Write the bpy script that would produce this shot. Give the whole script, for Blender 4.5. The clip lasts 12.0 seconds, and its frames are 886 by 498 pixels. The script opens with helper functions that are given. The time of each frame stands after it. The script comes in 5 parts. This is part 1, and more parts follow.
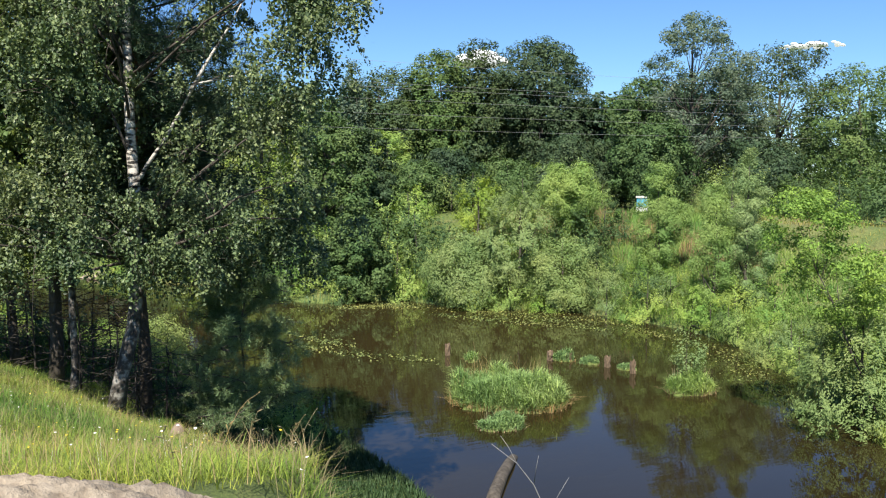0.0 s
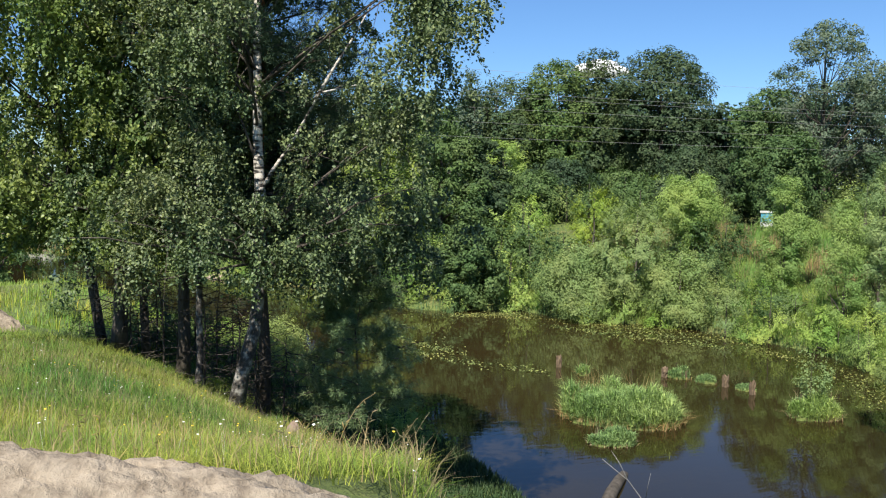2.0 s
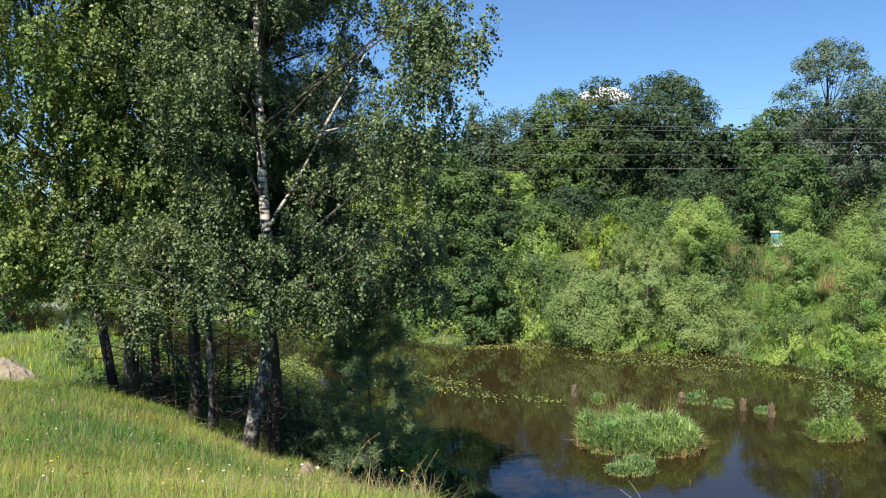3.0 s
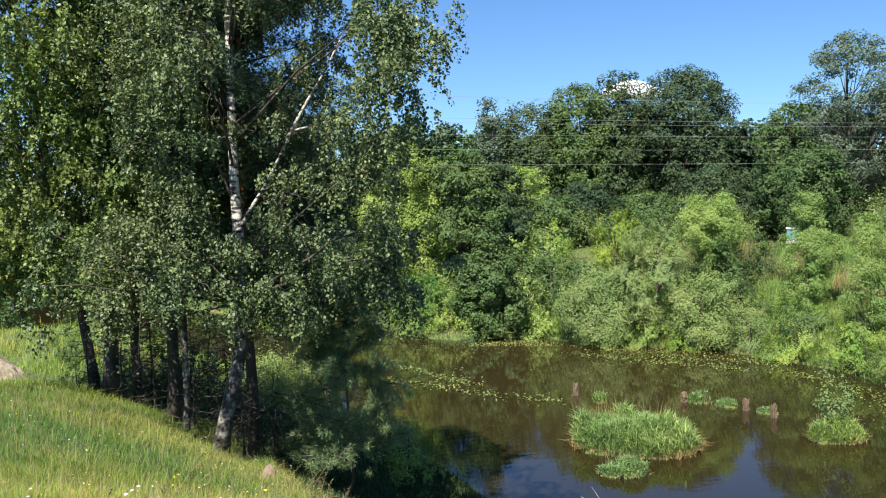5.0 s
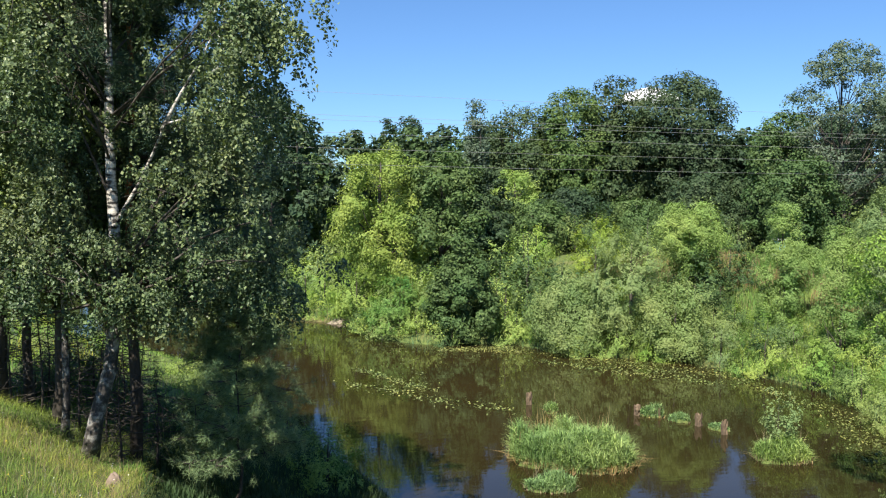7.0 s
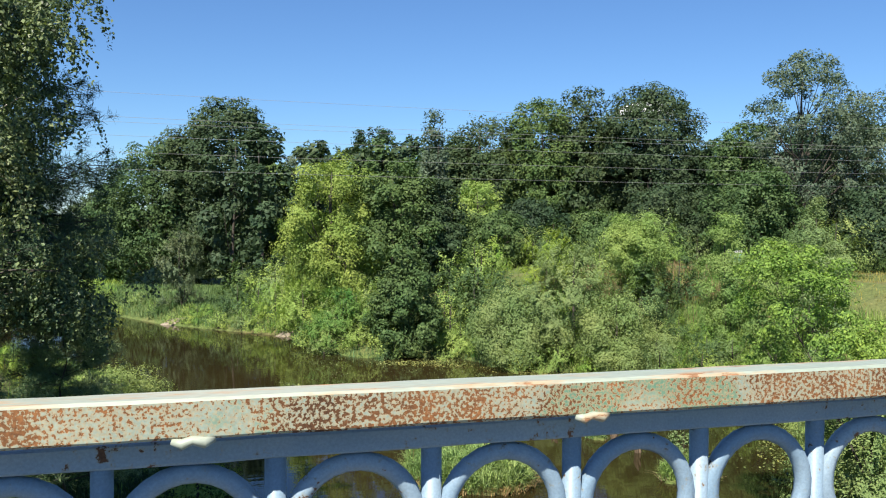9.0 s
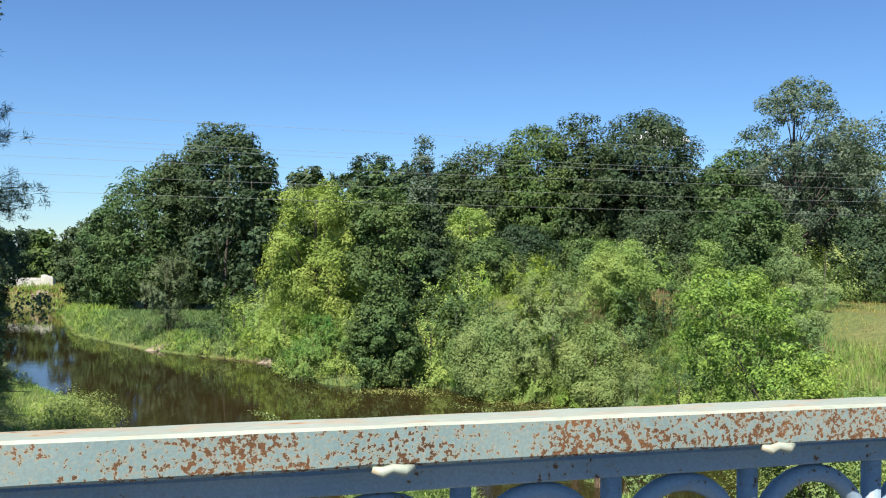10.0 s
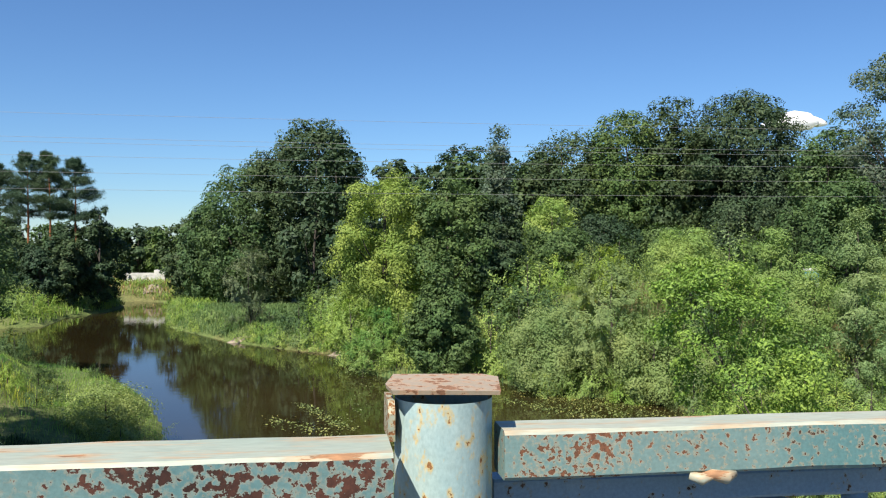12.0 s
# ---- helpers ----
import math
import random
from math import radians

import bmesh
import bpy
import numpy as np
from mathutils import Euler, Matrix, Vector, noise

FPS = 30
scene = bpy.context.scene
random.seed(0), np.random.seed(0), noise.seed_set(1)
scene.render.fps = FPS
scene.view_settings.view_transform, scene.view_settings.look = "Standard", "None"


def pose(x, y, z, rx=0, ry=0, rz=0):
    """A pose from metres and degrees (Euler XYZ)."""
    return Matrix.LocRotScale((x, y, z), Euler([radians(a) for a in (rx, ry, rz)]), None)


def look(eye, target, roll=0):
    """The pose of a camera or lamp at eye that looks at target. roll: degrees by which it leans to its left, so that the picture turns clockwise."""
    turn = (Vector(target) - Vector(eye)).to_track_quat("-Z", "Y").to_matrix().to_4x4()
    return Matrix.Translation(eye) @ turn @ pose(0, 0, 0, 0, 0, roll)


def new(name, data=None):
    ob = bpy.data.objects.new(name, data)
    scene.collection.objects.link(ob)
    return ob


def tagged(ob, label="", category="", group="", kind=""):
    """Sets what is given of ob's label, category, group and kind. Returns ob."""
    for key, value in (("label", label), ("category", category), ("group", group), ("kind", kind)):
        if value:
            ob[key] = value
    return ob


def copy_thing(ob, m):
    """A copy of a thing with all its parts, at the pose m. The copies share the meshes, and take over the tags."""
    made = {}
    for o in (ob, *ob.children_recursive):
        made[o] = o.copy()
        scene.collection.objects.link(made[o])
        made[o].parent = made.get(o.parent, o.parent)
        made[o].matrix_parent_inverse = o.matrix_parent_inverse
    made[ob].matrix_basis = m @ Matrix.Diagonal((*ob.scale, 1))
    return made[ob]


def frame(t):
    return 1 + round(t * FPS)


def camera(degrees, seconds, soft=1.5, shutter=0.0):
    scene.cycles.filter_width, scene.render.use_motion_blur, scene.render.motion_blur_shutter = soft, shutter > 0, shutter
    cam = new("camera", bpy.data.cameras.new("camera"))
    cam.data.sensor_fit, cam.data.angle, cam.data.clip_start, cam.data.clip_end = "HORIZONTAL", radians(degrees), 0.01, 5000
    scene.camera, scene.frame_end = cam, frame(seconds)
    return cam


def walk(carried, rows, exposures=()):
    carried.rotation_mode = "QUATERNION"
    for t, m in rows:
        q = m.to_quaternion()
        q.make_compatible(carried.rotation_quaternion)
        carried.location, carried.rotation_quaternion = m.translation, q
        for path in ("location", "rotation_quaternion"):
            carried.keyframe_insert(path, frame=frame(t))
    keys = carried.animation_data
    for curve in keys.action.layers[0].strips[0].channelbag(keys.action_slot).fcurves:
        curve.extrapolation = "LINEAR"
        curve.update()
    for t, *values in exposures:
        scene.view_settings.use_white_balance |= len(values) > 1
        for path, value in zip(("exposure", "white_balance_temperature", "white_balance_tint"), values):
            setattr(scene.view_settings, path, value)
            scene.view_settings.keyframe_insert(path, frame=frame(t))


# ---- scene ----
cam = camera(54.0, 12.0, 1.1)
PATH = [
    (0.0, pose(0.022, 0.076, 1.339, 84.969, -0.204, -27.755)),
    (0.5, pose(0.014, 0.071, 1.336, 85.588, 0.138, -26.190)),
    (1.0, pose(0.008, 0.066, 1.332, 85.680, -0.277, -23.836)),
    (1.5, pose(-0.000, 0.061, 1.330, 85.767, -0.272, -21.793)),
    (2.0, pose(-0.013, 0.055, 1.329, 85.499, -1.175, -20.194)),
    (2.5, pose(0.010, 0.052, 1.334, 86.074, 0.291, -18.614)),
    (3.0, pose(0.071, 0.049, 1.346, 87.662, 1.133, -19.624)),
    (5.0, pose(1.330, -0.085, 1.445, 87.318, 1.097, -17.950)),
    (5.5, pose(1.876, -0.110, 1.447, 86.515, 1.710, -16.440)),
    (6.0, pose(2.597, -0.123, 1.440, 86.441, -0.080, -17.014)),
    (6.5, pose(3.491, -0.123, 1.427, 87.469, -1.658, -18.146)),
    (7.0, pose(4.439, -0.119, 1.408, 87.490, -0.374, -16.890)),
    (9.0, pose(8.493, -0.079, 1.312, 88.314, -0.479, -17.024)),
    (9.5, pose(9.726, -0.034, 1.301, 88.765, -0.281, -18.577)),
    (10.0, pose(10.969, 0.004, 1.306, 90.071, -0.795, -16.103)),
    (10.5, pose(12.197, 0.046, 1.302, 90.905, -0.511, -13.896)),
    (11.0, pose(13.336, 0.098, 1.289, 90.347, -0.567, -13.912)),
    (11.5, pose(14.490, 0.149, 1.316, 89.290, -1.092, -12.309)),
    (12.0, pose(15.643, 0.146, 1.291, 89.500, -0.052, -7.939)),
]
walk(cam, PATH, [(0.0, 1.04), (2.6, 0.88), (3.2, 0.92), (5.5, 1.09), (7.2, 1.06), (8.8, 0.9), (10.5, 0.94), (12.0, 0.8)])

# ---- world, sun ----
SUN_TO = Vector((-0.395, -0.505, 0.767)).normalized()
world = bpy.data.worlds.new("sky")
scene.world = world
world.use_nodes = True
wn = world.node_tree.nodes
sky = wn.new("ShaderNodeTexSky")
sky.sky_type = "NISHITA"
sky.sun_disc = False
sky.sun_elevation = math.asin(SUN_TO.z)
sky.sun_rotation = math.atan2(SUN_TO.x, SUN_TO.y)
sky.air_density, sky.dust_density, sky.ozone_density = 1.0, 0.0, 5.0
tint = wn.new("ShaderNodeMix")
tint.data_type, tint.blend_type = "RGBA", "MULTIPLY"
tint.inputs[0].default_value = 1.0
tint.inputs[7].default_value = (0.72, 0.93, 1.16, 1)
world.node_tree.links.new(sky.outputs[0], tint.inputs[6])
world.node_tree.links.new(tint.outputs[2], wn["Background"].inputs[0])
wn["Background"].inputs[1].default_value = 0.063
sun = new("sun", bpy.data.lights.new("sun", "SUN"))
sun.data.energy, sun.data.angle, sun.data.color = 5.0, radians(0.53), (1.0, 0.94, 0.82)
sun.matrix_world = look((0, 0, 60), Vector((0, 0, 60)) - SUN_TO)

WATER = -7.98


# ---- materials ----
def material(name):
    m = bpy.data.materials.new(name)
    m.use_nodes = True
    nt = m.node_tree
    return m, nt, nt.nodes["Principled BSDF"]


def node(nt, kind, **values):
    n = nt.nodes.new(kind)
    for key, value in values.items():
        n.inputs[key.replace("_", " ")].default_value = value
    return n


def noise_node(nt, scale, detail=4.0, rough=0.55, vec=None):
    n = node(nt, "ShaderNodeTexNoise", Scale=scale, Detail=detail, Roughness=rough)
    if vec is not None:
        nt.links.new(vec, n.inputs["Vector"])
    return n


def ramp(nt, fac, *stops):
    r = nt.nodes.new("ShaderNodeValToRGB")
    e = r.color_ramp.elements
    while len(e) < len(stops):
        e.new(0.5)
    for el, (p, c) in zip(e, stops):
        el.position, el.color = p, (c[0], c[1], c[2], 1)
    nt.links.new(fac, r.inputs[0])
    return r.outputs[0]


def mix(nt, fac, a, b, blend="MIX"):
    m = nt.nodes.new("ShaderNodeMix")
    m.data_type, m.blend_type = "RGBA", blend
    for sock, v in ((m.inputs[0], fac), (m.inputs[6], a), (m.inputs[7], b)):
        if isinstance(v, (int, float)):
            sock.default_value = v
        elif isinstance(v, tuple):
            sock.default_value = (*v, 1)
        else:
            nt.links.new(v, sock)
    return m.outputs[2]


def bump(nt, bsdf, height, strength=0.4, dist=0.02):
    b = node(nt, "ShaderNodeBump", Strength=strength, Distance=dist)
    nt.links.new(height, b.inputs["Height"])
    nt.links.new(b.outputs[0], bsdf.inputs["Normal"])


def leaf_material(name, col, var=0.35, trans=0.42, gloss=0.6, spec=0.18, patch=0.2):
    """Foliage: each leaf varies a little, patches of the crown vary too."""
    m, nt, p = material(name)
    geo = nt.nodes.new("ShaderNodeNewGeometry")
    tc = nt.nodes.new("ShaderNodeTexCoord")
    big = noise_node(nt, 0.35, 2.0, 0.5, tc.outputs["Object"])
    col = (col[0], col[1], col[2] * 1.25)
    dark = tuple(c * (1 - var) for c in col)
    pale = (min(1, col[0] * (1 + 1.3 * var)), min(1, col[1] * (1 + 0.9 * var)), col[2] * (1 + 0.6 * var))
    c1 = ramp(nt, geo.outputs["Random Per Island"], (0.0, dark), (0.55, col), (1.0, pale))
    c2 = ramp(nt, big.outputs["Fac"], (0.3, (1 - 1.2 * patch, 1 - 0.55 * patch, 1 - patch)), (0.7, (1 + patch, 1 + 0.5 * patch, 1.0)))
    oi = nt.nodes.new("ShaderNodeObjectInfo")
    c3 = ramp(nt, oi.outputs["Random"], (0.0, (0.8, 0.85, 0.95)), (0.5, (1, 1, 1)), (1.0, (1.18, 1.1, 0.95)))
    c = mix(nt, 1.0, mix(nt, 1.0, c1, c2, "MULTIPLY"), c3, "MULTIPLY")
    nt.links.new(c, p.inputs["Base Color"])
    p.inputs["Roughness"].default_value = gloss
    p.inputs["Specular IOR Level"].default_value = spec
    tr = nt.nodes.new("ShaderNodeBsdfTranslucent")
    tc2 = mix(nt, 1.0, c, (1.1, 1.2, 0.62), "MULTIPLY")
    nt.links.new(tc2, tr.inputs[0])
    ms = nt.nodes.new("ShaderNodeMixShader")
    ms.inputs[0].default_value = trans
    nt.links.new(p.outputs[0], ms.inputs[1])
    nt.links.new(tr.outputs[0], ms.inputs[2])
    nt.links.new(ms.outputs[0], nt.nodes["Material Output"].inputs[0])
    return m


def bark_material(name, a, b, scale=6.0):
    m, nt, p = material(name)
    tc = nt.nodes.new("ShaderNodeTexCoord")
    mp = node(nt, "ShaderNodeMapping", Scale=(1, 1, 0.25))
    nt.links.new(tc.outputs["Object"], mp.inputs[0])
    n = noise_node(nt, scale, 8, 0.65, mp.outputs[0])
    nt.links.new(ramp(nt, n.outputs["Fac"], (0.35, a), (0.65, b)), p.inputs["Base Color"])
    p.inputs["Roughness"].default_value = 0.9
    bump(nt, p, n.outputs["Fac"], 0.8, 0.03)
    return m


M = {}
M["oak"] = leaf_material("oak_leaves", (0.058, 0.092, 0.038), trans=0.2)
M["alder"] = leaf_material("alder_leaves", (0.09, 0.148, 0.046), trans=0.24)
M["dark"] = leaf_material("dark_leaves", (0.052, 0.088, 0.038), trans=0.2)
M["poplar"] = leaf_material("poplar_leaves", (0.135, 0.18, 0.098), trans=0.26)
M["light"] = leaf_material("light_willow_leaves", (0.21, 0.295, 0.07), 0.2, 0.3)
M["willow"] = leaf_material("willow_leaves", (0.285, 0.385, 0.095), 0.2, 0.32)
M["grey"] = leaf_material("grey_willow_leaves", (0.225, 0.295, 0.098), 0.13, 0.3)
M["fresh"] = leaf_material("fresh_leaves", (0.215, 0.33, 0.06), 0.42, 0.34, 0.5, 0.2)
M["silver"] = leaf_material("silvery_willow_leaves", (0.25, 0.33, 0.11), 0.2, 0.25)
M["sedge"] = leaf_material("sedge_blades", (0.125, 0.205, 0.075), 0.35, 0.3)
# sedge again, with the slope's shade put into its colour
M["shaded_sedge"] = leaf_material("shaded_sedge_blades", (0.05, 0.088, 0.034), 0.35, 0.2)
M["yellow"] = leaf_material("yellow_green_leaves", (0.25, 0.33, 0.05), trans=0.3)
M["birch"] = leaf_material("birch_leaves", (0.14, 0.185, 0.072), 0.7, 0.25, 0.42, 0.28)
M["young"] = leaf_material("yellow_green_alder_leaves", (0.15, 0.205, 0.052), 0.6, 0.28, 0.42, 0.28)
M["needle"] = leaf_material("pine_needles", (0.062, 0.105, 0.055), 0.35, 0.15)
M["youngneedle"] = leaf_material("young_pine_needles", (0.19, 0.265, 0.12), 0.35, 0.2)
M["reed"] = leaf_material("reed_blades", (0.24, 0.355, 0.12), 0.5, 0.32)
M["grass"] = leaf_material("grass_blades", (0.26, 0.315, 0.068), 0.6, 0.4, patch=0.5)
M["ripe"] = leaf_material("ripening_grass", (0.28, 0.27, 0.085), 0.35, 0.35)
M["dry"] = leaf_material("dry_grass", (0.30, 0.245, 0.12), 0.35, 0.3)
M["lily"] = leaf_material("floating_leaves", (0.15, 0.18, 0.055), 0.5, 0.1, 0.5)
M["weed"] = leaf_material("bank_weeds", (0.25, 0.36, 0.085), 0.2, 0.36, patch=0.4)
M["rusty_weed"] = leaf_material("seeding_weeds", (0.28, 0.215, 0.10), 0.4, 0.3)
M["bark"] = bark_material("dark_bark", (0.03, 0.024, 0.018), (0.10, 0.085, 0.07))


def pine_bark():
    m = bark_material("pine_bark", (0.03, 0.024, 0.018), (0.09, 0.07, 0.055))
    nt = m.node_tree
    p = nt.nodes["Principled BSDF"]
    low = p.inputs["Base Color"].links[0].from_socket
    tc = nt.nodes.new("ShaderNodeTexCoord")
    n = noise_node(nt, 7.0, 6, 0.6, tc.outputs["Object"])
    ruddy = ramp(nt, n.outputs["Fac"], (0.35, (0.13, 0.045, 0.018)), (0.65, (0.33, 0.13, 0.05)))
    sep = nt.nodes.new("ShaderNodeSeparateXYZ")
    nt.links.new(tc.outputs["Object"], sep.inputs[0])
    rng = node(nt, "ShaderNodeMapRange")
    nt.links.new(sep.outputs["Z"], rng.inputs[0])
    rng.inputs[1].default_value, rng.inputs[2].default_value = 5.2, 6.2
    nt.links.new(mix(nt, rng.outputs[0], low, ruddy), p.inputs["Base Color"])
    return m


M["pinebark"] = pine_bark()
M["deadwood"] = bark_material("dead_wood", (0.025, 0.018, 0.011), (0.095, 0.066, 0.038), 9.0)


def birch_bark():
    m, nt, p = material("birch_bark")
    tc = nt.nodes.new("ShaderNodeTexCoord")
    mp = node(nt, "ShaderNodeMapping", Scale=(1.4, 1.4, 5.0))
    nt.links.new(tc.outputs["Object"], mp.inputs[0])
    n = noise_node(nt, 2.2, 6, 0.6, mp.outputs[0])
    c = ramp(nt, n.outputs["Fac"], (0.44, (0.025, 0.022, 0.02)), (0.53, (0.52, 0.48, 0.42)), (0.75, (0.68, 0.65, 0.6)))
    sep = nt.nodes.new("ShaderNodeSeparateXYZ")
    nt.links.new(tc.outputs["Object"], sep.inputs[0])
    n2 = noise_node(nt, 3.0, 5, 0.6, tc.outputs["Object"])
    old = node(nt, "ShaderNodeMath")
    old.operation = "MULTIPLY_ADD"
    nt.links.new(n2.outputs["Fac"], old.inputs[0])
    old.inputs[1].default_value = 5.0
    nt.links.new(sep.outputs["Z"], old.inputs[2])
    rng = node(nt, "ShaderNodeMapRange")
    nt.links.new(old.outputs[0], rng.inputs[0])
    rng.inputs[1].default_value, rng.inputs[2].default_value = 6.5, 8.0
    n3 = noise_node(nt, 5.0, 5, 0.6, tc.outputs["Object"])
    rough = ramp(nt, n3.outputs["Fac"], (0.40, (0.02, 0.018, 0.016)), (0.51, (0.07, 0.062, 0.055)), (0.58, (0.22, 0.21, 0.19)), (0.74, (0.42, 0.40, 0.36)))
    nt.links.new(mix(nt, rng.outputs[0], rough, c), p.inputs["Base Color"])
    p.inputs["Roughness"].default_value = 0.75
    bump(nt, p, n.outputs["Fac"], 0.6, 0.02)
    return m


M["birchbark"] = birch_bark()
M["pilewood"] = bark_material("weathered_pile_wood", (0.06, 0.042, 0.026), (0.19, 0.135, 0.085), 12.0)


def ground_material():
    m, nt, p = material("meadow_soil")
    tc = nt.nodes.new("ShaderNodeTexCoord")
    o = tc.outputs["Object"]
    big = noise_node(nt, 0.09, 3, 0.55, o)
    fine = noise_node(nt, 3.5, 8, 0.7, o)
    g = ramp(nt, fine.outputs["Fac"], (0.3, (0.05, 0.075, 0.018)), (0.55, (0.11, 0.15, 0.035)), (0.75, (0.19, 0.19, 0.06)))
    d = ramp(nt, fine.outputs["Fac"], (0.3, (0.11, 0.09, 0.04)), (0.7, (0.27, 0.22, 0.09)))
    f = ramp(nt, big.outputs["Fac"], (0.50, (0, 0, 0)), (0.68, (0.75, 0.75, 0.75)))
    nt.links.new(mix(nt, f, g, d), p.inputs["Base Color"])
    p.inputs["Roughness"].default_value = 0.95
    bump(nt, p, fine.outputs["Fac"], 0.8, 0.15)
    return m


M["ground"] = ground_material()


def mottled(name, cols, scale, rough=0.85, strength=0.5, dist=0.01):
    m, nt, p = material(name)
    tc = nt.nodes.new("ShaderNodeTexCoord")
    n = noise_node(nt, scale, 9, 0.65, tc.outputs["Object"])
    n2 = noise_node(nt, scale * 0.13, 3, 0.5, tc.outputs["Object"])
    k = len(cols) - 1
    c = ramp(nt, n.outputs["Fac"], *[(0.3 + 0.4 * i / max(k, 1), q) for i, q in enumerate(cols)])
    s = ramp(nt, n2.outputs["Fac"], (0.3, (0.8, 0.8, 0.8)), (0.7, (1.12, 1.1, 1.08)))
    nt.links.new(mix(nt, 1.0, c, s, "MULTIPLY"), p.inputs["Base Color"])
    p.inputs["Roughness"].default_value = rough
    bump(nt, p, n.outputs["Fac"], strength, dist)
    return m


M["sand"] = mottled("sandy_earth", [(0.14, 0.11, 0.08), (0.28, 0.235, 0.18), (0.38, 0.325, 0.255)], 9.0, 0.95, 0.9, 0.05)
M["asphalt"] = mottled("asphalt", [(0.035, 0.035, 0.036), (0.07, 0.068, 0.066)], 60.0)
M["concrete"] = mottled("concrete", [(0.18, 0.172, 0.158), (0.30, 0.29, 0.265)], 14.0)
M["whitewall"] = mottled("white_plaster", [(0.42, 0.42, 0.40), (0.62, 0.61, 0.58)], 1.5)
M["stone"] = mottled("pale_stone", [(0.16, 0.11, 0.08), (0.28, 0.22, 0.17)], 9.0)
M["cable"] = mottled("cable", [(0.20, 0.20, 0.20), (0.30, 0.30, 0.30)], 30.0, 0.5)
M["hiveblue"] = mottled("blue_paint", [(0.10, 0.40, 0.60), (0.14, 0.48, 0.68)], 6.0, 0.5, 0.1)
M["hivewhite"] = mottled("white_paint", [(0.75, 0.74, 0.70), (0.82, 0.81, 0.78)], 6.0, 0.5, 0.1)
def cloud_material():
    m, nt, p = material("cloud_vapour")
    p.inputs["Base Color"].default_value = (0.9, 0.9, 0.92, 1)
    p.inputs["Roughness"].default_value = 1.0
    tr = nt.nodes.new("ShaderNodeBsdfTranslucent")
    tr.inputs[0].default_value = (0.9, 0.9, 0.92, 1)
    ms = nt.nodes.new("ShaderNodeMixShader")
    ms.inputs[0].default_value = 0.5
    nt.links.new(p.outputs[0], ms.inputs[1])
    nt.links.new(tr.outputs[0], ms.inputs[2])
    nt.links.new(ms.outputs[0], nt.nodes["Material Output"].inputs[0])
    return m


M["cloud"] = cloud_material()
M["flower"] = mottled("white_petals", [(0.75, 0.75, 0.70), (0.85, 0.84, 0.80)], 8.0, 0.7, 0.0)
M["yellowflower"] = mottled("yellow_petals", [(0.75, 0.55, 0.03), (0.85, 0.65, 0.05)], 8.0, 0.7, 0.0)


def water_material():
    m, nt, p = material("brown_pond_water")
    tc = nt.nodes.new("ShaderNodeTexCoord")
    o = tc.outputs["Object"]
    n0 = noise_node(nt, 0.06, 3, 0.5, o)
    c = ramp(nt, n0.outputs["Fac"], (0.35, (0.017, 0.013, 0.0052)), (0.65, (0.031, 0.0235, 0.009)))
    nt.links.new(c, p.inputs["Base Color"])
    p.inputs["Roughness"].default_value = 0.02
    p.inputs["IOR"].default_value = 1.4
    mp = node(nt, "ShaderNodeMapping", Scale=(0.55, 1.9, 1))
    nt.links.new(o, mp.inputs[0])
    n = noise_node(nt, 1.5, 3, 0.5, mp.outputs[0])
    n2 = noise_node(nt, 0.22, 2, 0.5, o)
    a = node(nt, "ShaderNodeMath")
    a.operation = "MULTIPLY"
    nt.links.new(n.outputs["Fac"], a.inputs[0])
    nt.links.new(n2.outputs["Fac"], a.inputs[1])
    bump(nt, p, a.outputs[0], 0.08, 0.06)
    return m


M["water"] = water_material()


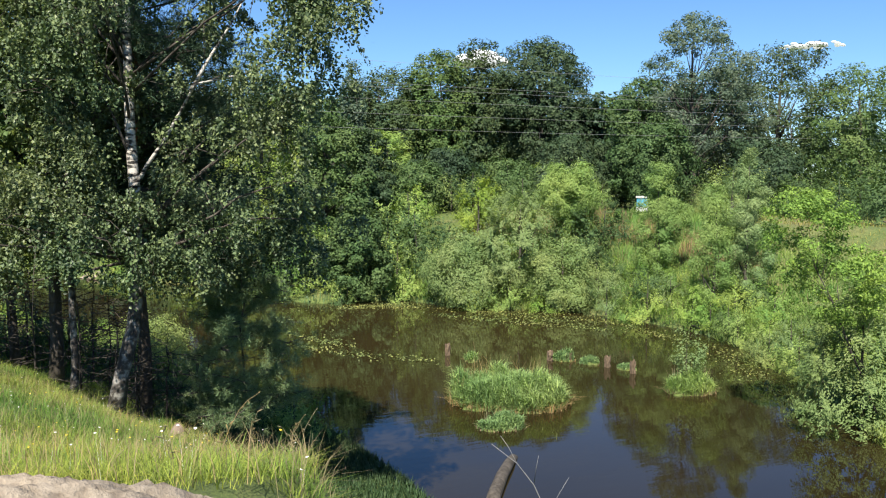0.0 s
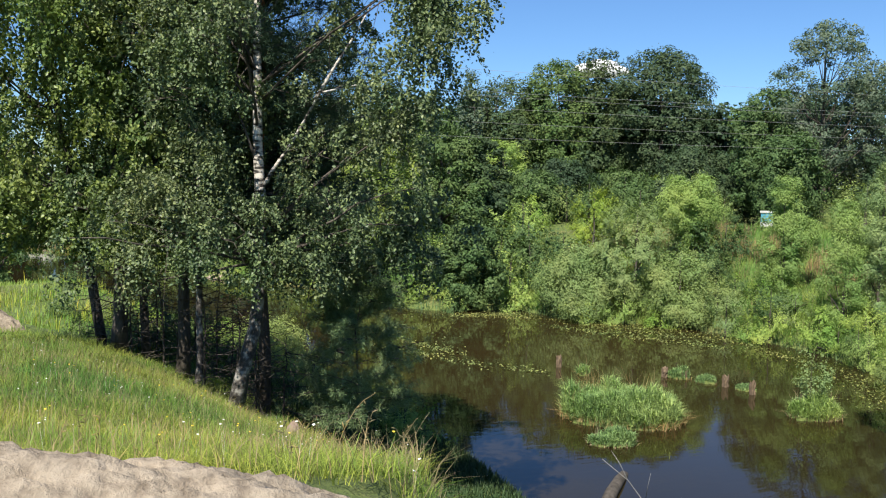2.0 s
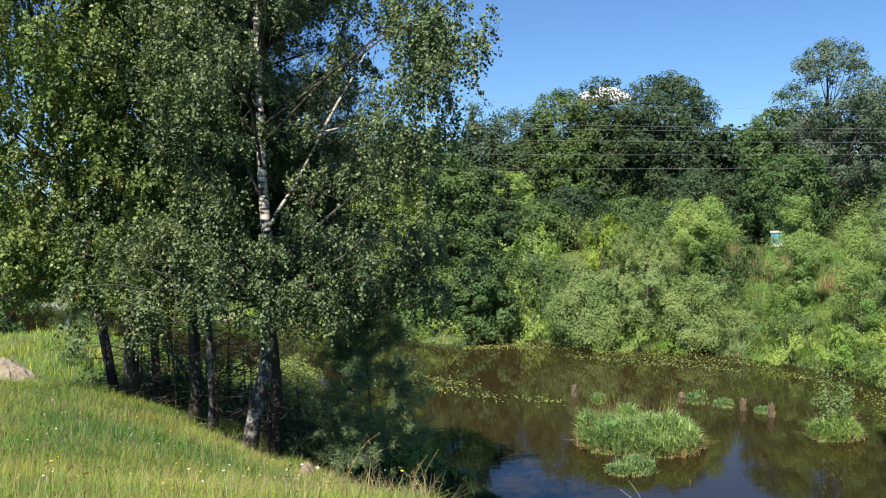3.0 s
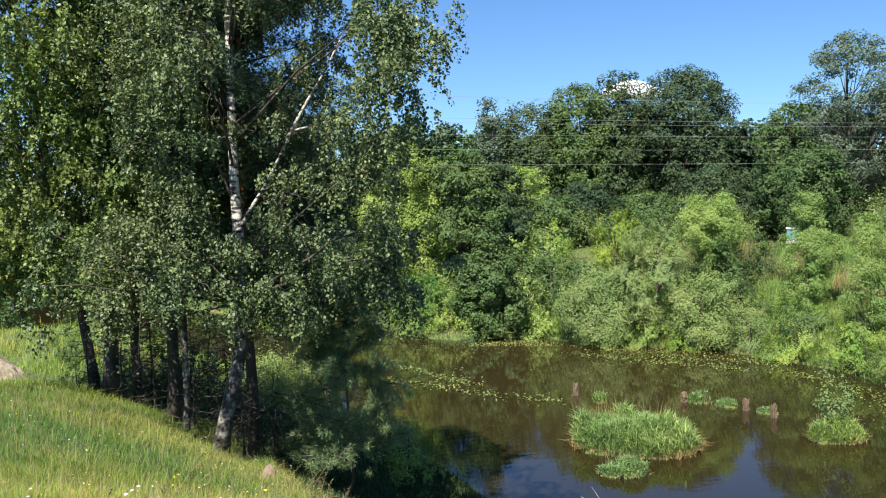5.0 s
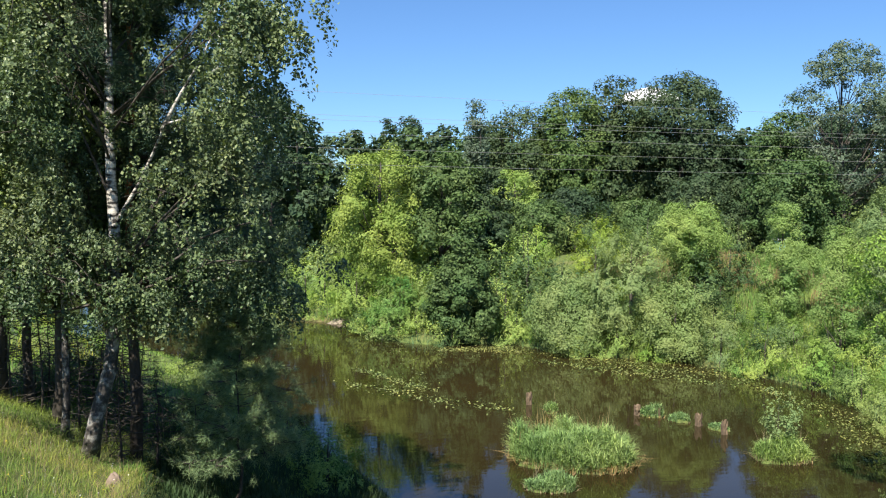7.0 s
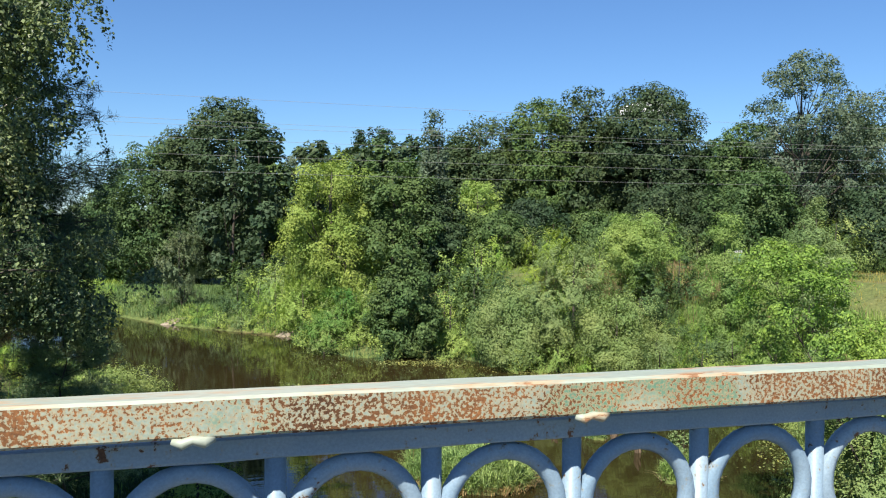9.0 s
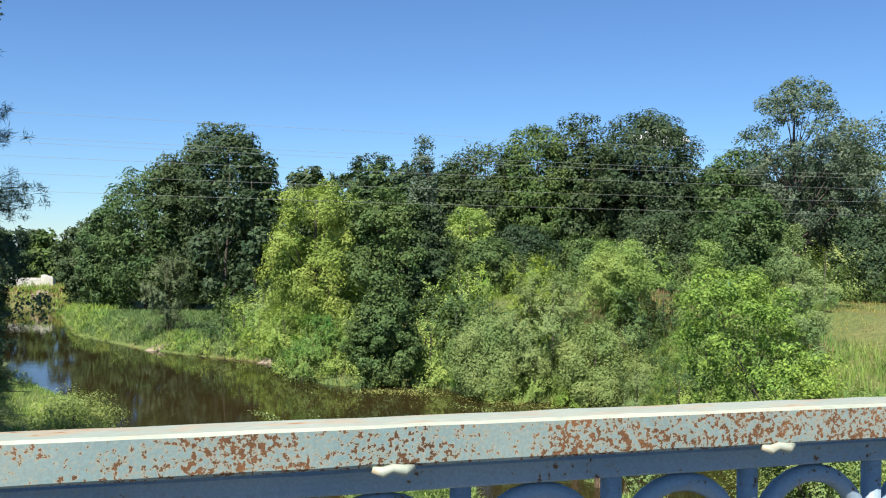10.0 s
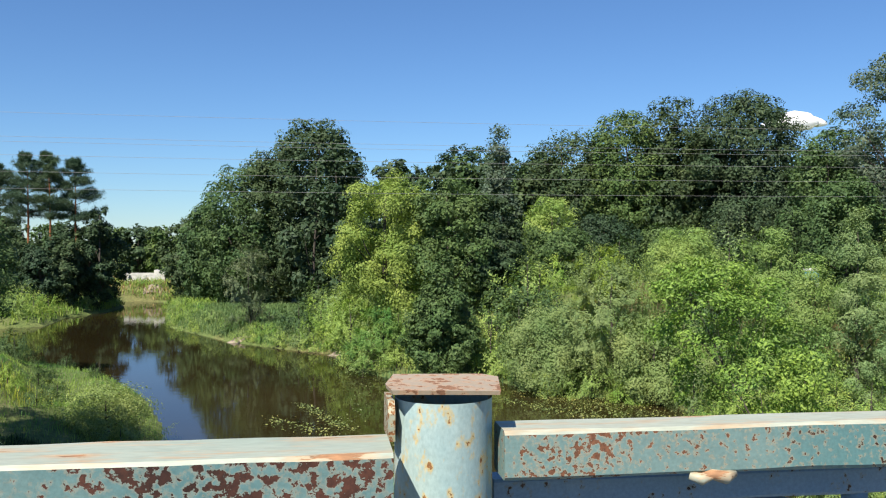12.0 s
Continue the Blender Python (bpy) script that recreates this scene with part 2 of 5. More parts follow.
def rusty_paint(name, paint, paint2, cover, fleck=60.0, scale=(1, 1, 1), third=None, stain=(0.34, 0.28, 0.18), rust=(0.15, 0.058, 0.022), much=0.75, patch=6.0, weight=0.5, reach=0.10):
    """Old oil paint over a yellowed undercoat, chipping off rusted steel."""
    m, nt, p = material(name)
    tc = nt.nodes.new("ShaderNodeTexCoord")
    oi = nt.nodes.new("ShaderNodeObjectInfo")
    add = nt.nodes.new("ShaderNodeVectorMath")
    add.operation = "MULTIPLY_ADD"
    nt.links.new(tc.outputs["Object"], add.inputs[0])
    add.inputs[1].default_value = scale
    sh = nt.nodes.new("ShaderNodeVectorMath")
    sh.operation = "SCALE"
    sh.inputs[0].default_value = (31, 17, 5)
    nt.links.new(oi.outputs["Random"], sh.inputs["Scale"])
    nt.links.new(sh.outputs[0], add.inputs[2])
    v = add.outputs[0]
    spots = noise_node(nt, fleck, 5, 0.6, v)
    zone = noise_node(nt, patch, 4, 0.6, v)
    fade = noise_node(nt, 4.0, 6, 0.62, v)
    fine = noise_node(nt, 260.0, 3, 0.6, v)
    s = node(nt, "ShaderNodeMath")
    s.operation = "MULTIPLY_ADD"
    nt.links.new(zone.outputs["Fac"], s.inputs[0])
    s.inputs[1].default_value = weight
    nt.links.new(spots.outputs["Fac"], s.inputs[2])
    mask = ramp(nt, s.outputs[0], (cover, (0, 0, 0)), (cover + 0.015, (1, 1, 1)))
    halo = ramp(nt, s.outputs[0], (cover - reach, (0, 0, 0)), (cover - 0.01, (much, much, much)))
    pc = ramp(nt, fade.outputs["Fac"], (0.38, paint), (0.62, paint2))
    if third:
        g = noise_node(nt, 2.6, 5, 0.5, v)
        pc = mix(nt, ramp(nt, g.outputs["Fac"], (0.55, (0, 0, 0)), (0.575, (0.85, 0.85, 0.85))), pc, third)
    pc = mix(nt, halo, pc, stain)
    pc = mix(nt, 1.0, pc, ramp(nt, fine.outputs["Fac"], (0.3, (0.86, 0.86, 0.86)), (0.7, (1.1, 1.1, 1.1))), "MULTIPLY")
    dark, pale = tuple(c * 0.4 for c in rust), tuple(min(1, c * 1.5) for c in rust)
    rc = ramp(nt, fade.outputs["Fac"], (0.36, dark), (0.52, rust), (0.66, pale))
    rc = mix(nt, 1.0, rc, ramp(nt, fine.outputs["Fac"], (0.3, (0.6, 0.6, 0.6)), (0.7, (1.35, 1.3, 1.2))), "MULTIPLY")
    nt.links.new(mix(nt, mask, pc, rc), p.inputs["Base Color"])
    nt.links.new(ramp(nt, mask, (0, (0.5, 0.5, 0.5)), (1, (0.9, 0.9, 0.9))), p.inputs["Roughness"])
    inv = node(nt, "ShaderNodeMath")
    inv.operation = "MULTIPLY_ADD"
    nt.links.new(mask, inv.inputs[0])
    inv.inputs[1].default_value = -0.8
    nt.links.new(zone.outputs["Fac"], inv.inputs[2])
    bump(nt, p, inv.outputs[0], 0.6, 0.0015)
    return m


M["rail_tan"] = rusty_paint("pale_blue_paint_much_rusted", (0.23, 0.31, 0.27), (0.33, 0.36, 0.28), 0.815, 190.0, weight=0.6, third=(0.10, 0.23, 0.14), stain=(0.40, 0.31, 0.18), rust=(0.20, 0.085, 0.03), much=0.85, reach=0.15)
M["rail_brown"] = rusty_paint("pale_blue_paint_rusted", (0.17, 0.25, 0.255), (0.23, 0.29, 0.27), 0.87, 170.0, weight=0.6, stain=(0.36, 0.29, 0.18), rust=(0.16, 0.075, 0.032), much=0.6, reach=0.11)
M["rail_dark"] = rusty_paint("blue_grey_chipped_paint", (0.092, 0.185, 0.19), (0.145, 0.23, 0.22), 0.925, 105.0, rust=(0.075, 0.026, 0.016), stain=(0.32, 0.28, 0.2), much=0.5, patch=4.5, weight=0.7)
M["rail_pale"] = rusty_paint("blue_grey_flaking_paint", (0.10, 0.205, 0.205), (0.155, 0.24, 0.228), 0.93, 125.0, rust=(0.11, 0.046, 0.024), stain=(0.36, 0.3, 0.2), much=0.65, patch=5.0, weight=0.7)
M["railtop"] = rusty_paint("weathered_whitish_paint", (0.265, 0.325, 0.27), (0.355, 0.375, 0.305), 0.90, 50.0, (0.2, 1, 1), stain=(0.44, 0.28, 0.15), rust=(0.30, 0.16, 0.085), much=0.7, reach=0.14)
M["bluesteel"] = rusty_paint("blue_painted_steel", (0.19, 0.28, 0.37), (0.26, 0.34, 0.41), 0.93, 80.0, stain=(0.24, 0.25, 0.22), rust=(0.13, 0.07, 0.045), reach=0.08)
M["postpaint"] = rusty_paint("chipped_pale_post_paint", (0.235, 0.37, 0.39), (0.36, 0.44, 0.41), 0.87, 85.0, (1, 1, 0.6), stain=(0.50, 0.37, 0.15), rust=(0.22, 0.10, 0.035), much=0.85, reach=0.12)
M["captop"] = rusty_paint("rusted_cap_paint", (0.28, 0.23, 0.17), (0.37, 0.29, 0.20), 0.84, 70.0, stain=(0.42, 0.25, 0.14), rust=(0.22, 0.11, 0.06), much=0.7)


# ---- mesh helpers ----
def mesh_np(name, verts, quads=None, tris=None, mats=(), smooth=False, which=None):
    verts = np.asarray(verts, dtype=np.float32)
    parts, starts, n = [], [], 0
    for f in (quads, tris):
        if f is not None and len(f):
            f = np.asarray(f, dtype=np.int32)
            parts.append(f.ravel())
            starts.append(n + np.arange(len(f), dtype=np.int32) * f.shape[1])
            n += f.size
    me = bpy.data.meshes.new(name)
    me.vertices.add(len(verts))
    me.vertices.foreach_set("co", verts.ravel())
    me.loops.add(n)
    me.loops.foreach_set("vertex_index", np.concatenate(parts))
    st = np.concatenate(starts)
    me.polygons.add(len(st))
    me.polygons.foreach_set("loop_start", st)
    me.polygons.foreach_set("use_smooth", np.full(len(st), smooth, dtype=bool))
    for m in mats:
        me.materials.append(m)
    if which is not None:
        me.polygons.foreach_set("material_index", np.asarray(which, dtype=np.int32))
    me.update(calc_edges=True)
    me.validate()
    return me


class Geo:
    """Gathers vertices and faces."""

    def __init__(self):
        self.v, self.q, self.t = [], [], []
        self.n = 0

    def add(self, v, q=(), t=()):
        self.v.append(np.asarray(v, dtype=float).reshape(-1, 3))
        if len(q):
            self.q.append(np.asarray(q, dtype=int) + self.n)
        if len(t):
            self.t.append(np.asarray(t, dtype=int) + self.n)
        self.n += len(self.v[-1])

    def mesh(self, name, mats=(), smooth=False):
        return mesh_np(name, np.concatenate(self.v), np.concatenate(self.q) if self.q else None,
                       np.concatenate(self.t) if self.t else None, mats, smooth)


def tube(g, pts, radii, n=8):
    pts = np.asarray(pts, dtype=float)
    k = len(pts)
    tan = np.gradient(pts, axis=0)
    tan /= np.linalg.norm(tan, axis=1)[:, None] + 1e-9
    ref = np.array([0.0, 0, 1]) if abs(tan[0, 2]) < 0.8 else np.array([1.0, 0, 0])
    a = np.cross(tan, ref)
    a /= np.linalg.norm(a, axis=1)[:, None] + 1e-9
    b = np.cross(tan, a)
    ang = np.arange(n) * 2 * np.pi / n
    r = np.asarray(radii, dtype=float)[:, None, None]
    v = pts[:, None] + r * (np.cos(ang)[None, :, None] * a[:, None] + np.sin(ang)[None, :, None] * b[:, None])
    i, j = np.meshgrid(np.arange(k - 1), np.arange(n), indexing="ij")
    j2 = (j + 1) % n
    q = np.stack([i * n + j, i * n + j2, (i + 1) * n + j2, (i + 1) * n + j], -1).reshape(-1, 4)
    v = np.concatenate([v.reshape(-1, 3), pts[:1], pts[-1:]])
    jj = np.arange(n)
    t = np.concatenate([np.stack([(jj + 1) % n, jj, np.full(n, k * n)], 1),
                        np.stack([(k - 1) * n + jj, (k - 1) * n + (jj + 1) % n, np.full(n, k * n + 1)], 1)])
    g.add(v, q, t)


def unit(a):
    return a / (np.linalg.norm(a, axis=-1, keepdims=True) + 1e-9)


def leaf_quads(pos, nrm, size, aspect, rng, along=None):
    """Diamond leaves, slightly folded along the midrib."""
    n = len(pos)
    rnd = rng.normal(size=(n, 3)) if along is None else along + 0.35 * rng.normal(size=(n, 3))
    t = unit(rnd - nrm * np.sum(rnd * nrm, 1, keepdims=True))
    b = np.cross(nrm, t)
    s = (size * (0.65 + 0.7 * rng.random(n)))[:, None]
    v = np.empty((n, 4, 3))
    v[:, 0] = pos - t * s * 0.5
    v[:, 1] = pos + b * s * aspect * 0.5 + nrm * s * 0.10
    v[:, 2] = pos + t * s * 0.5
    v[:, 3] = pos - b * s * aspect * 0.5 + nrm * s * 0.10
    return v.reshape(-1, 3), np.arange(4 * n).reshape(-1, 4)


def part(name, me, parent, label="", at=None):
    ob = new(name, me)
    ob.parent = parent
    if at is not None:
        ob.matrix_basis = at
    if label:
        tagged(ob, label)
    return ob


def box_geo(g, x0, x1, y0, y1, z0, z1, c=0.0):
    """A block, with its long edges chamfered by c."""
    if c <= 0:
        v = [(x, y, z) for z in (z0, z1) for y in (y0, y1) for x in (x0, x1)]
        g.add(v, [(0, 2, 3, 1), (4, 5, 7, 6), (0, 1, 5, 4), (2, 6, 7, 3), (0, 4, 6, 2), (1, 3, 7, 5)])
        return
    ring = [(y0 + c, z0), (y1 - c, z0), (y1, z0 + c), (y1, z1 - c), (y1 - c, z1), (y0 + c, z1), (y0, z1 - c), (y0, z0 + c)]
    v = [(x, y, z) for x in (x0, x1) for y, z in ring]
    q = [(i, (i + 1) % 8, 8 + (i + 1) % 8, 8 + i) for i in range(8)]
    t = [(0, i + 1, i) for i in range(1, 7)] + [(8, 8 + i, 8 + i + 1) for i in range(1, 7)]
    g.add(v, q, t)


# ---- land form ----
SHORE = [(-60, 141), (-14, 140), (-8, 137), (-6.3, 129), (-4.6, 119), (-0.5, 97), (3, 90), (7, 82.5), (11, 77.5), (17.5, 70.5), (18.5, 62), (20.5, 58.5),
         (27, 57.5), (28.5, 53), (31, 50.5), (34.5, 48.5), (36, 44), (37, 38), (36, 33), (32, 26), (29.8, 22.3), (28.2, 18), (26, 12), (24.5, 0),
         (24.5, -80), (9.2, -80), (9.2, 0), (9.5, 10), (10.4, 17), (10.8, 23), (10.7, 27.5), (9.7, 32.5), (8.9, 38), (7.8, 44.5), (5.5, 52.5), (2, 60),
         (-2.5, 65), (-8, 67.5), (-18, 69), (-40, 71), (-40, 95), (-18, 97.5), (-14.3, 99.5), (-15, 110), (-12.2, 119), (-12, 129), (-16, 134), (-60, 135)]
_S = np.array(SHORE, dtype=float)


def shore_distance(x, y):
    """Distance to the waterline; negative over the water."""
    x, y = np.asarray(x, float), np.asarray(y, float)
    best = np.full(x.shape, 1e9)
    inside = np.zeros(x.shape, dtype=bool)
    for i in range(len(_S)):
        (ax, ay), (bx, by) = _S[i], _S[(i + 1) % len(_S)]
        dx, dy = bx - ax, by - ay
        u = np.clip(((x - ax) * dx + (y - ay) * dy) / (dx * dx + dy * dy), 0, 1)
        best = np.minimum(best, np.hypot(x - ax - u * dx, y - ay - u * dy))
        if dy != 0:
            c = (ay > y) != (by > y)
            inside ^= c & (x < dx * (y - ay) / dy + ax)
    return np.where(inside, -best, best)


def smooth01(a, lo, hi):
    t = np.clip((a - lo) / (hi - lo), 0, 1)
    return t * t * (3 - 2 * t)


def wobble(x, y, s, seed):
    return (np.sin(x * s * 1.3 + seed) * np.cos(y * s * 1.1 + 2.1 * seed) + 0.6 * np.sin((x + y) * s * 2.3 + 3.3 * seed)
            + 0.4 * np.cos((x - 1.7 * y) * s * 3.7 + seed * 0.7)) / 2


def land(x, y):
    x, y = np.asarray(x, float), np.asarray(y, float)
    d = shore_distance(x, y)
    d = d + 0.5 * wobble(x, y, 0.5, 1.0) * np.clip(d / 2, 0, 1)
    north = smooth01(x, 13, 20) * smooth01(y, 1, 8)
    plateau_n = -6.9 + 4.4 * smooth01(x, 16, 42)
    plateau_w = -4.2 - 2.9 * smooth01(y - 16 * (1 - smooth01(x, -3, 3)), 30, 47)
    far = smooth01(y, 60, 80)
    plateau = np.where(x > 18, plateau_n, plateau_w * (1 - far) + -6.9 * far)
    steep = 0.43 + 0.15 * (1 - smooth01(y, 28, 36))
    k = np.where(x > 18, 0.36, steep)
    # a low wet shelf at the foot of the slope
    shelf = np.where(x < 14, 2.5 * smooth01(y, 8, 18) * (1 - smooth01(y, 33, 44)), 0)
    dd = np.maximum(d - shelf, 0) + 0.12 * np.clip(d, 0, shelf)
    bank = WATER + np.where(d > 0, 0.12 + k * dd, np.maximum(0.5 * d, -1.2))
    z = np.minimum(plateau + 0.25 * wobble(x, y, 0.12, 0.3), bank)
    z = z + 1.3 * smooth01(y, 137.5, 143) * (1 - smooth01(np.abs(x + 15), 25, 60))
    # the road's embankment
    ay = np.where(y > 0, np.maximum(0, y - 3.6), np.maximum(0, -y - 8))
    fall = np.interp(x, [-4.0, -1.0, 1.0, 3.0], [0.48, 0.58, 0.74, 1.0])
    emb = -0.055 - fall * (0.36 * np.minimum(ay, 7.3) + 0.19 * np.maximum(0, ay - 7.3)) - 0.3 * np.maximum(0, ay - 21)
    crest = np.minimum(0.29 * y + 0.35, 3.55)
    emb = emb - 2.2 * np.maximum(0, x - crest) * smooth01(y, 2.2, 4.0)
    emb = np.where(x > 18, -0.055 - 0.45 * ay, emb)
    edge = np.where(d > 0, WATER + 0.12 + np.where(x > 18, 0.9, 0.95) * dd, WATER - 1)
    z = np.maximum(z, np.minimum(emb, edge))
    # a hump of earth in the meadow
    z = z + 0.75 * np.exp(-(((x + 4.2) / 1.9) ** 2 + ((y - 31) / 1.1) ** 2))
    return z + 0.05 * wobble(x, y, 1.7, 0.9) * np.clip(d, 0, 1)


def axis(lo, hi, step, reach):
    core = np.arange(lo, hi + step / 2, step)
    out = [step * 1.35 ** i for i in range(1, 40)]
    run = np.cumsum(out)
    run = run[run < reach]
    return np.concatenate([lo - run[::-1], core, hi + run])


gx, gy = axis(-22, 70, 0.6, 3500), axis(-4, 120, 0.6, 3500)
GX, GY = np.meshgrid(gx, gy, indexing="ij")
GZ = land(GX, GY)
ni, nj = GX.shape
ii, jj = np.meshgrid(np.arange(ni - 1), np.arange(nj - 1), indexing="ij")
gq = np.stack([ii * nj + jj, (ii + 1) * nj + jj, (ii + 1) * nj + jj + 1, ii * nj + jj + 1], -1).reshape(-1, 4)
ground = new("ground", mesh_np("ground", np.stack([GX, GY, GZ], -1).reshape(-1, 3), gq, None, [M["ground"]], True))
tagged(ground, "uneven grassy river banks with patches of dry earth", "ground", kind="structure")

g = Geo()
wx, wy = np.linspace(-40, 45, 30), np.linspace(-90, 185, 80)
WX, WY = np.meshgrid(wx, wy, indexing="ij")
i2, j2 = np.meshgrid(np.arange(29), np.arange(79), indexing="ij")
g.add(np.stack([WX, WY, np.full(WX.shape, WATER)], -1).reshape(-1, 3),
      np.stack([i2 * 80 + j2, (i2 + 1) * 80 + j2, (i2 + 1) * 80 + j2 + 1, i2 * 80 + j2 + 1], -1).reshape(-1, 4))
water = new("water", g.mesh("water", [M["water"]], True))
tagged(water, "still brown river water with dark reflections", "water", kind="structure")


def gz(x, y):
    return float(land(np.array([x]), np.array([y]))[0])


# ---- road, bridge deck ----
g = Geo()
box_geo(g, -60, 6.9, -7.0, 2.0, -1.6, 0.0)
road = tagged(new("road", g.mesh("road", [M["asphalt"]])), "worn grey asphalt road on the embankment", "road", kind="structure")
g = Geo()
box_geo(g, 6.9, 40, -7.0, 1.25, -0.7, 0.0, 0.04)
deck = tagged(new("bridge_deck", g.mesh("bridge_deck", [M["concrete"]])), "weathered concrete bridge deck over the river", "bridge", kind="structure")
g = Geo()
box_geo(g, 6.904, 39.8, -6.4, 0.75, -0.1, 0.012)
tagged(new("road_surface", g.mesh("road_surface", [M["asphalt"]])), "worn asphalt surfacing on the bridge deck", "road", kind="structure")
g = Geo()
box_geo(g, 6.9, 9.0, -6.6, 0.9, -7.5, -0.7)
box_geo(g, 25.5, 30, -6.6, 0.9, -7.5, -0.7)
tagged(new("bridge_abutment", g.mesh("bridge_abutment", [M["concrete"]])), "concrete abutments under the bridge deck", "bridge", kind="structure")


# ---- railing ----
RAIL_Y, RAIL_Z, PITCH, FIRST = 1.0, 1.10, 2.688, 7.705
railing = tagged(new("bridge_railing"), "pale blue steel bridge railing with rings, paint flaking and rusty", "railing")
railing.location = (FIRST, RAIL_Y, 0)


def lathe(g, profile, n=24):
    a = np.arange(n) * 2 * np.pi / n
    v = [(r * math.cos(t), r * math.sin(t), z) for r, z in profile for t in a]
    q = [(i * n + j, i * n + (j + 1) % n, (i + 1) * n + (j + 1) % n, (i + 1) * n + j) for i in range(len(profile) - 1) for j in range(n)]
    g.add(v, q)


def torus_mesh(name, R, r, mats, n=32, m=10):
    g = Geo()
    v, q = [], []
    for i in range(n):
        a = 2 * math.pi * i / n
        for j in range(m):
            b = 2 * math.pi * j / m
            v.append(((R + r * math.cos(b)) * math.cos(a), r * math.sin(b), (R + r * math.cos(b)) * math.sin(a)))
            q.append((i * m + j, i * m + (j + 1) % m, ((i + 1) % n) * m + (j + 1) % m, ((i + 1) % n) * m + j))
    g.add(v, q)
    return g.mesh(name, mats, True)


def wavy_bar(name, length, y0, y1, z0, z1, c, mats, seed, dent=0.0004):
    """A long steel section, chamfered, faintly bent and dented."""
    rng = np.random.default_rng(seed)
    n = 40
    xs = np.linspace(0, length, n)
    ring = np.array([(y0 + c, z0), (y1 - c, z0), (y1, z0 + c), (y1, z1 - c), (y1 - c, z1), (y0 + c, z1), (y0, z1 - c), (y0, z0 + c)])
    v = np.zeros((n, 8, 3))
    v[:, :, 0] = xs[:, None]
    v[:, :, 1:] = ring[None]
    bend = np.cumsum(rng.normal(size=n)) * 0.00012
    v[:, :, 2] += bend[:, None]
    v[1:-1] += rng.normal(size=(n - 2, 8, 3)) * [0, dent, dent]
    q = [(i * 8 + j, i * 8 + (j + 1) % 8, (i + 1) * 8 + (j + 1) % 8, (i + 1) * 8 + j) for i in range(n - 1) for j in range(8)]
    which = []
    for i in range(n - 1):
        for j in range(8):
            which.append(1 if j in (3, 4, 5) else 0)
    t = [(0, j + 1, j) for j in range(1, 7)] + [((n - 1) * 8, (n - 1) * 8 + j, (n - 1) * 8 + j + 1) for j in range(1, 7)]
    return mesh_np(name, v.reshape(-1, 3), q, t, mats, False, which + [0] * len(t))


POST_R = 0.0515
g = Geo()
lathe(g, [(POST_R, 0.0), (POST_R, 0.25), (POST_R * 0.985, 0.6), (POST_R, 1.0), (POST_R * 0.99, 1.13)], 28)
post_me = g.mesh("post", [M["postpaint"]], True)
g = Geo()
g.add([(-0.054, -0.046, 1.1395), (0.052, -0.050, 1.1385), (0.061, 0.030, 1.1400), (0.045, 0.047, 1.1405), (-0.050, 0.046, 1.1410), (-0.060, -0.010, 1.1400),
       (-0.055, -0.047, 1.1440), (0.053, -0.051, 1.1425), (0.062, 0.030, 1.1445), (0.046, 0.048, 1.1450), (-0.051, 0.047, 1.1460), (-0.061, -0.010, 1.1445),
       (0.0, 0.0, 1.1448)],
      [(i, (i + 1) % 6, 6 + (i + 1) % 6, 6 + i) for i in range(6)] + [(3, 2, 1, 0), (5, 4, 3, 0)], [(6 + i, 6 + (i + 1) % 6, 12) for i in range(6)])
cap_me = g.mesh("cap", [M["captop"]])
g = Geo()
g.add([(-0.054, -0.044, 1.1335), (0.056, -0.049, 1.1325), (0.052, 0.045, 1.1345), (-0.055, 0.044, 1.1350),
       (-0.054, -0.044, 1.1365), (0.056, -0.049, 1.1350), (0.052, 0.045, 1.1375), (-0.055, 0.044, 1.1380)],
      [(3, 2, 1, 0), (4, 5, 6, 7), (0, 1, 5, 4), (1, 2, 6, 5), (2, 3, 7, 6), (3, 0, 4, 7)])
seat_me = g.mesh("cap_plate", [M["captop"]])
g = Geo()
g.add([(-0.060, y, z) for y, z in ((-0.030, 1.09), (0.030, 1.09), (0.030, 1.130), (-0.022, 1.130), (-0.032, 1.118))]
      + [(-0.053, y, z) for y, z in ((-0.030, 1.09), (0.030, 1.09), (0.030, 1.130), (-0.022, 1.130), (-0.032, 1.118))],
      [(0, 5, 9, 4), (4, 9, 8, 3), (3, 8, 7, 2), (2, 7, 6, 1), (1, 6, 5, 0), (4, 2, 1, 0), (5, 6, 7, 9)], [(4, 3, 2), (9, 7, 8)])
fin_me = g.mesh("bracket", [M["rail_tan"]])
base_g = Geo()
box_geo(base_g, -0.09, 0.09, -0.09, 0.09, 0.0, 0.012, 0.003)
base_me = base_g.mesh("base_plate", [M["bluesteel"]])
ring_me = torus_mesh("ring", 0.086, 0.0135, [M["bluesteel"]], 26, 8)
g = Geo()
tube(g, [(0, 0, 0.14), (0, 0, 0.6), (0, 0, 1.02)], [0.0145, 0.0145, 0.0145], 10)
bar_me = g.mesh("baluster", [M["bluesteel"]], True)
g = Geo()
rng = np.random.default_rng(5)
tube(g, [(-0.024, 0, 0), (-0.012, -0.004, -0.003), (0.0, -0.003, 0.001), (0.014, -0.005, -0.002), (0.026, 0, 0.001)], [0.004, 0.0068, 0.0056, 0.0072, 0.004], 8)
weld_me = g.mesh("weld_seam", [M["railtop"]], True)
BAYS = 7
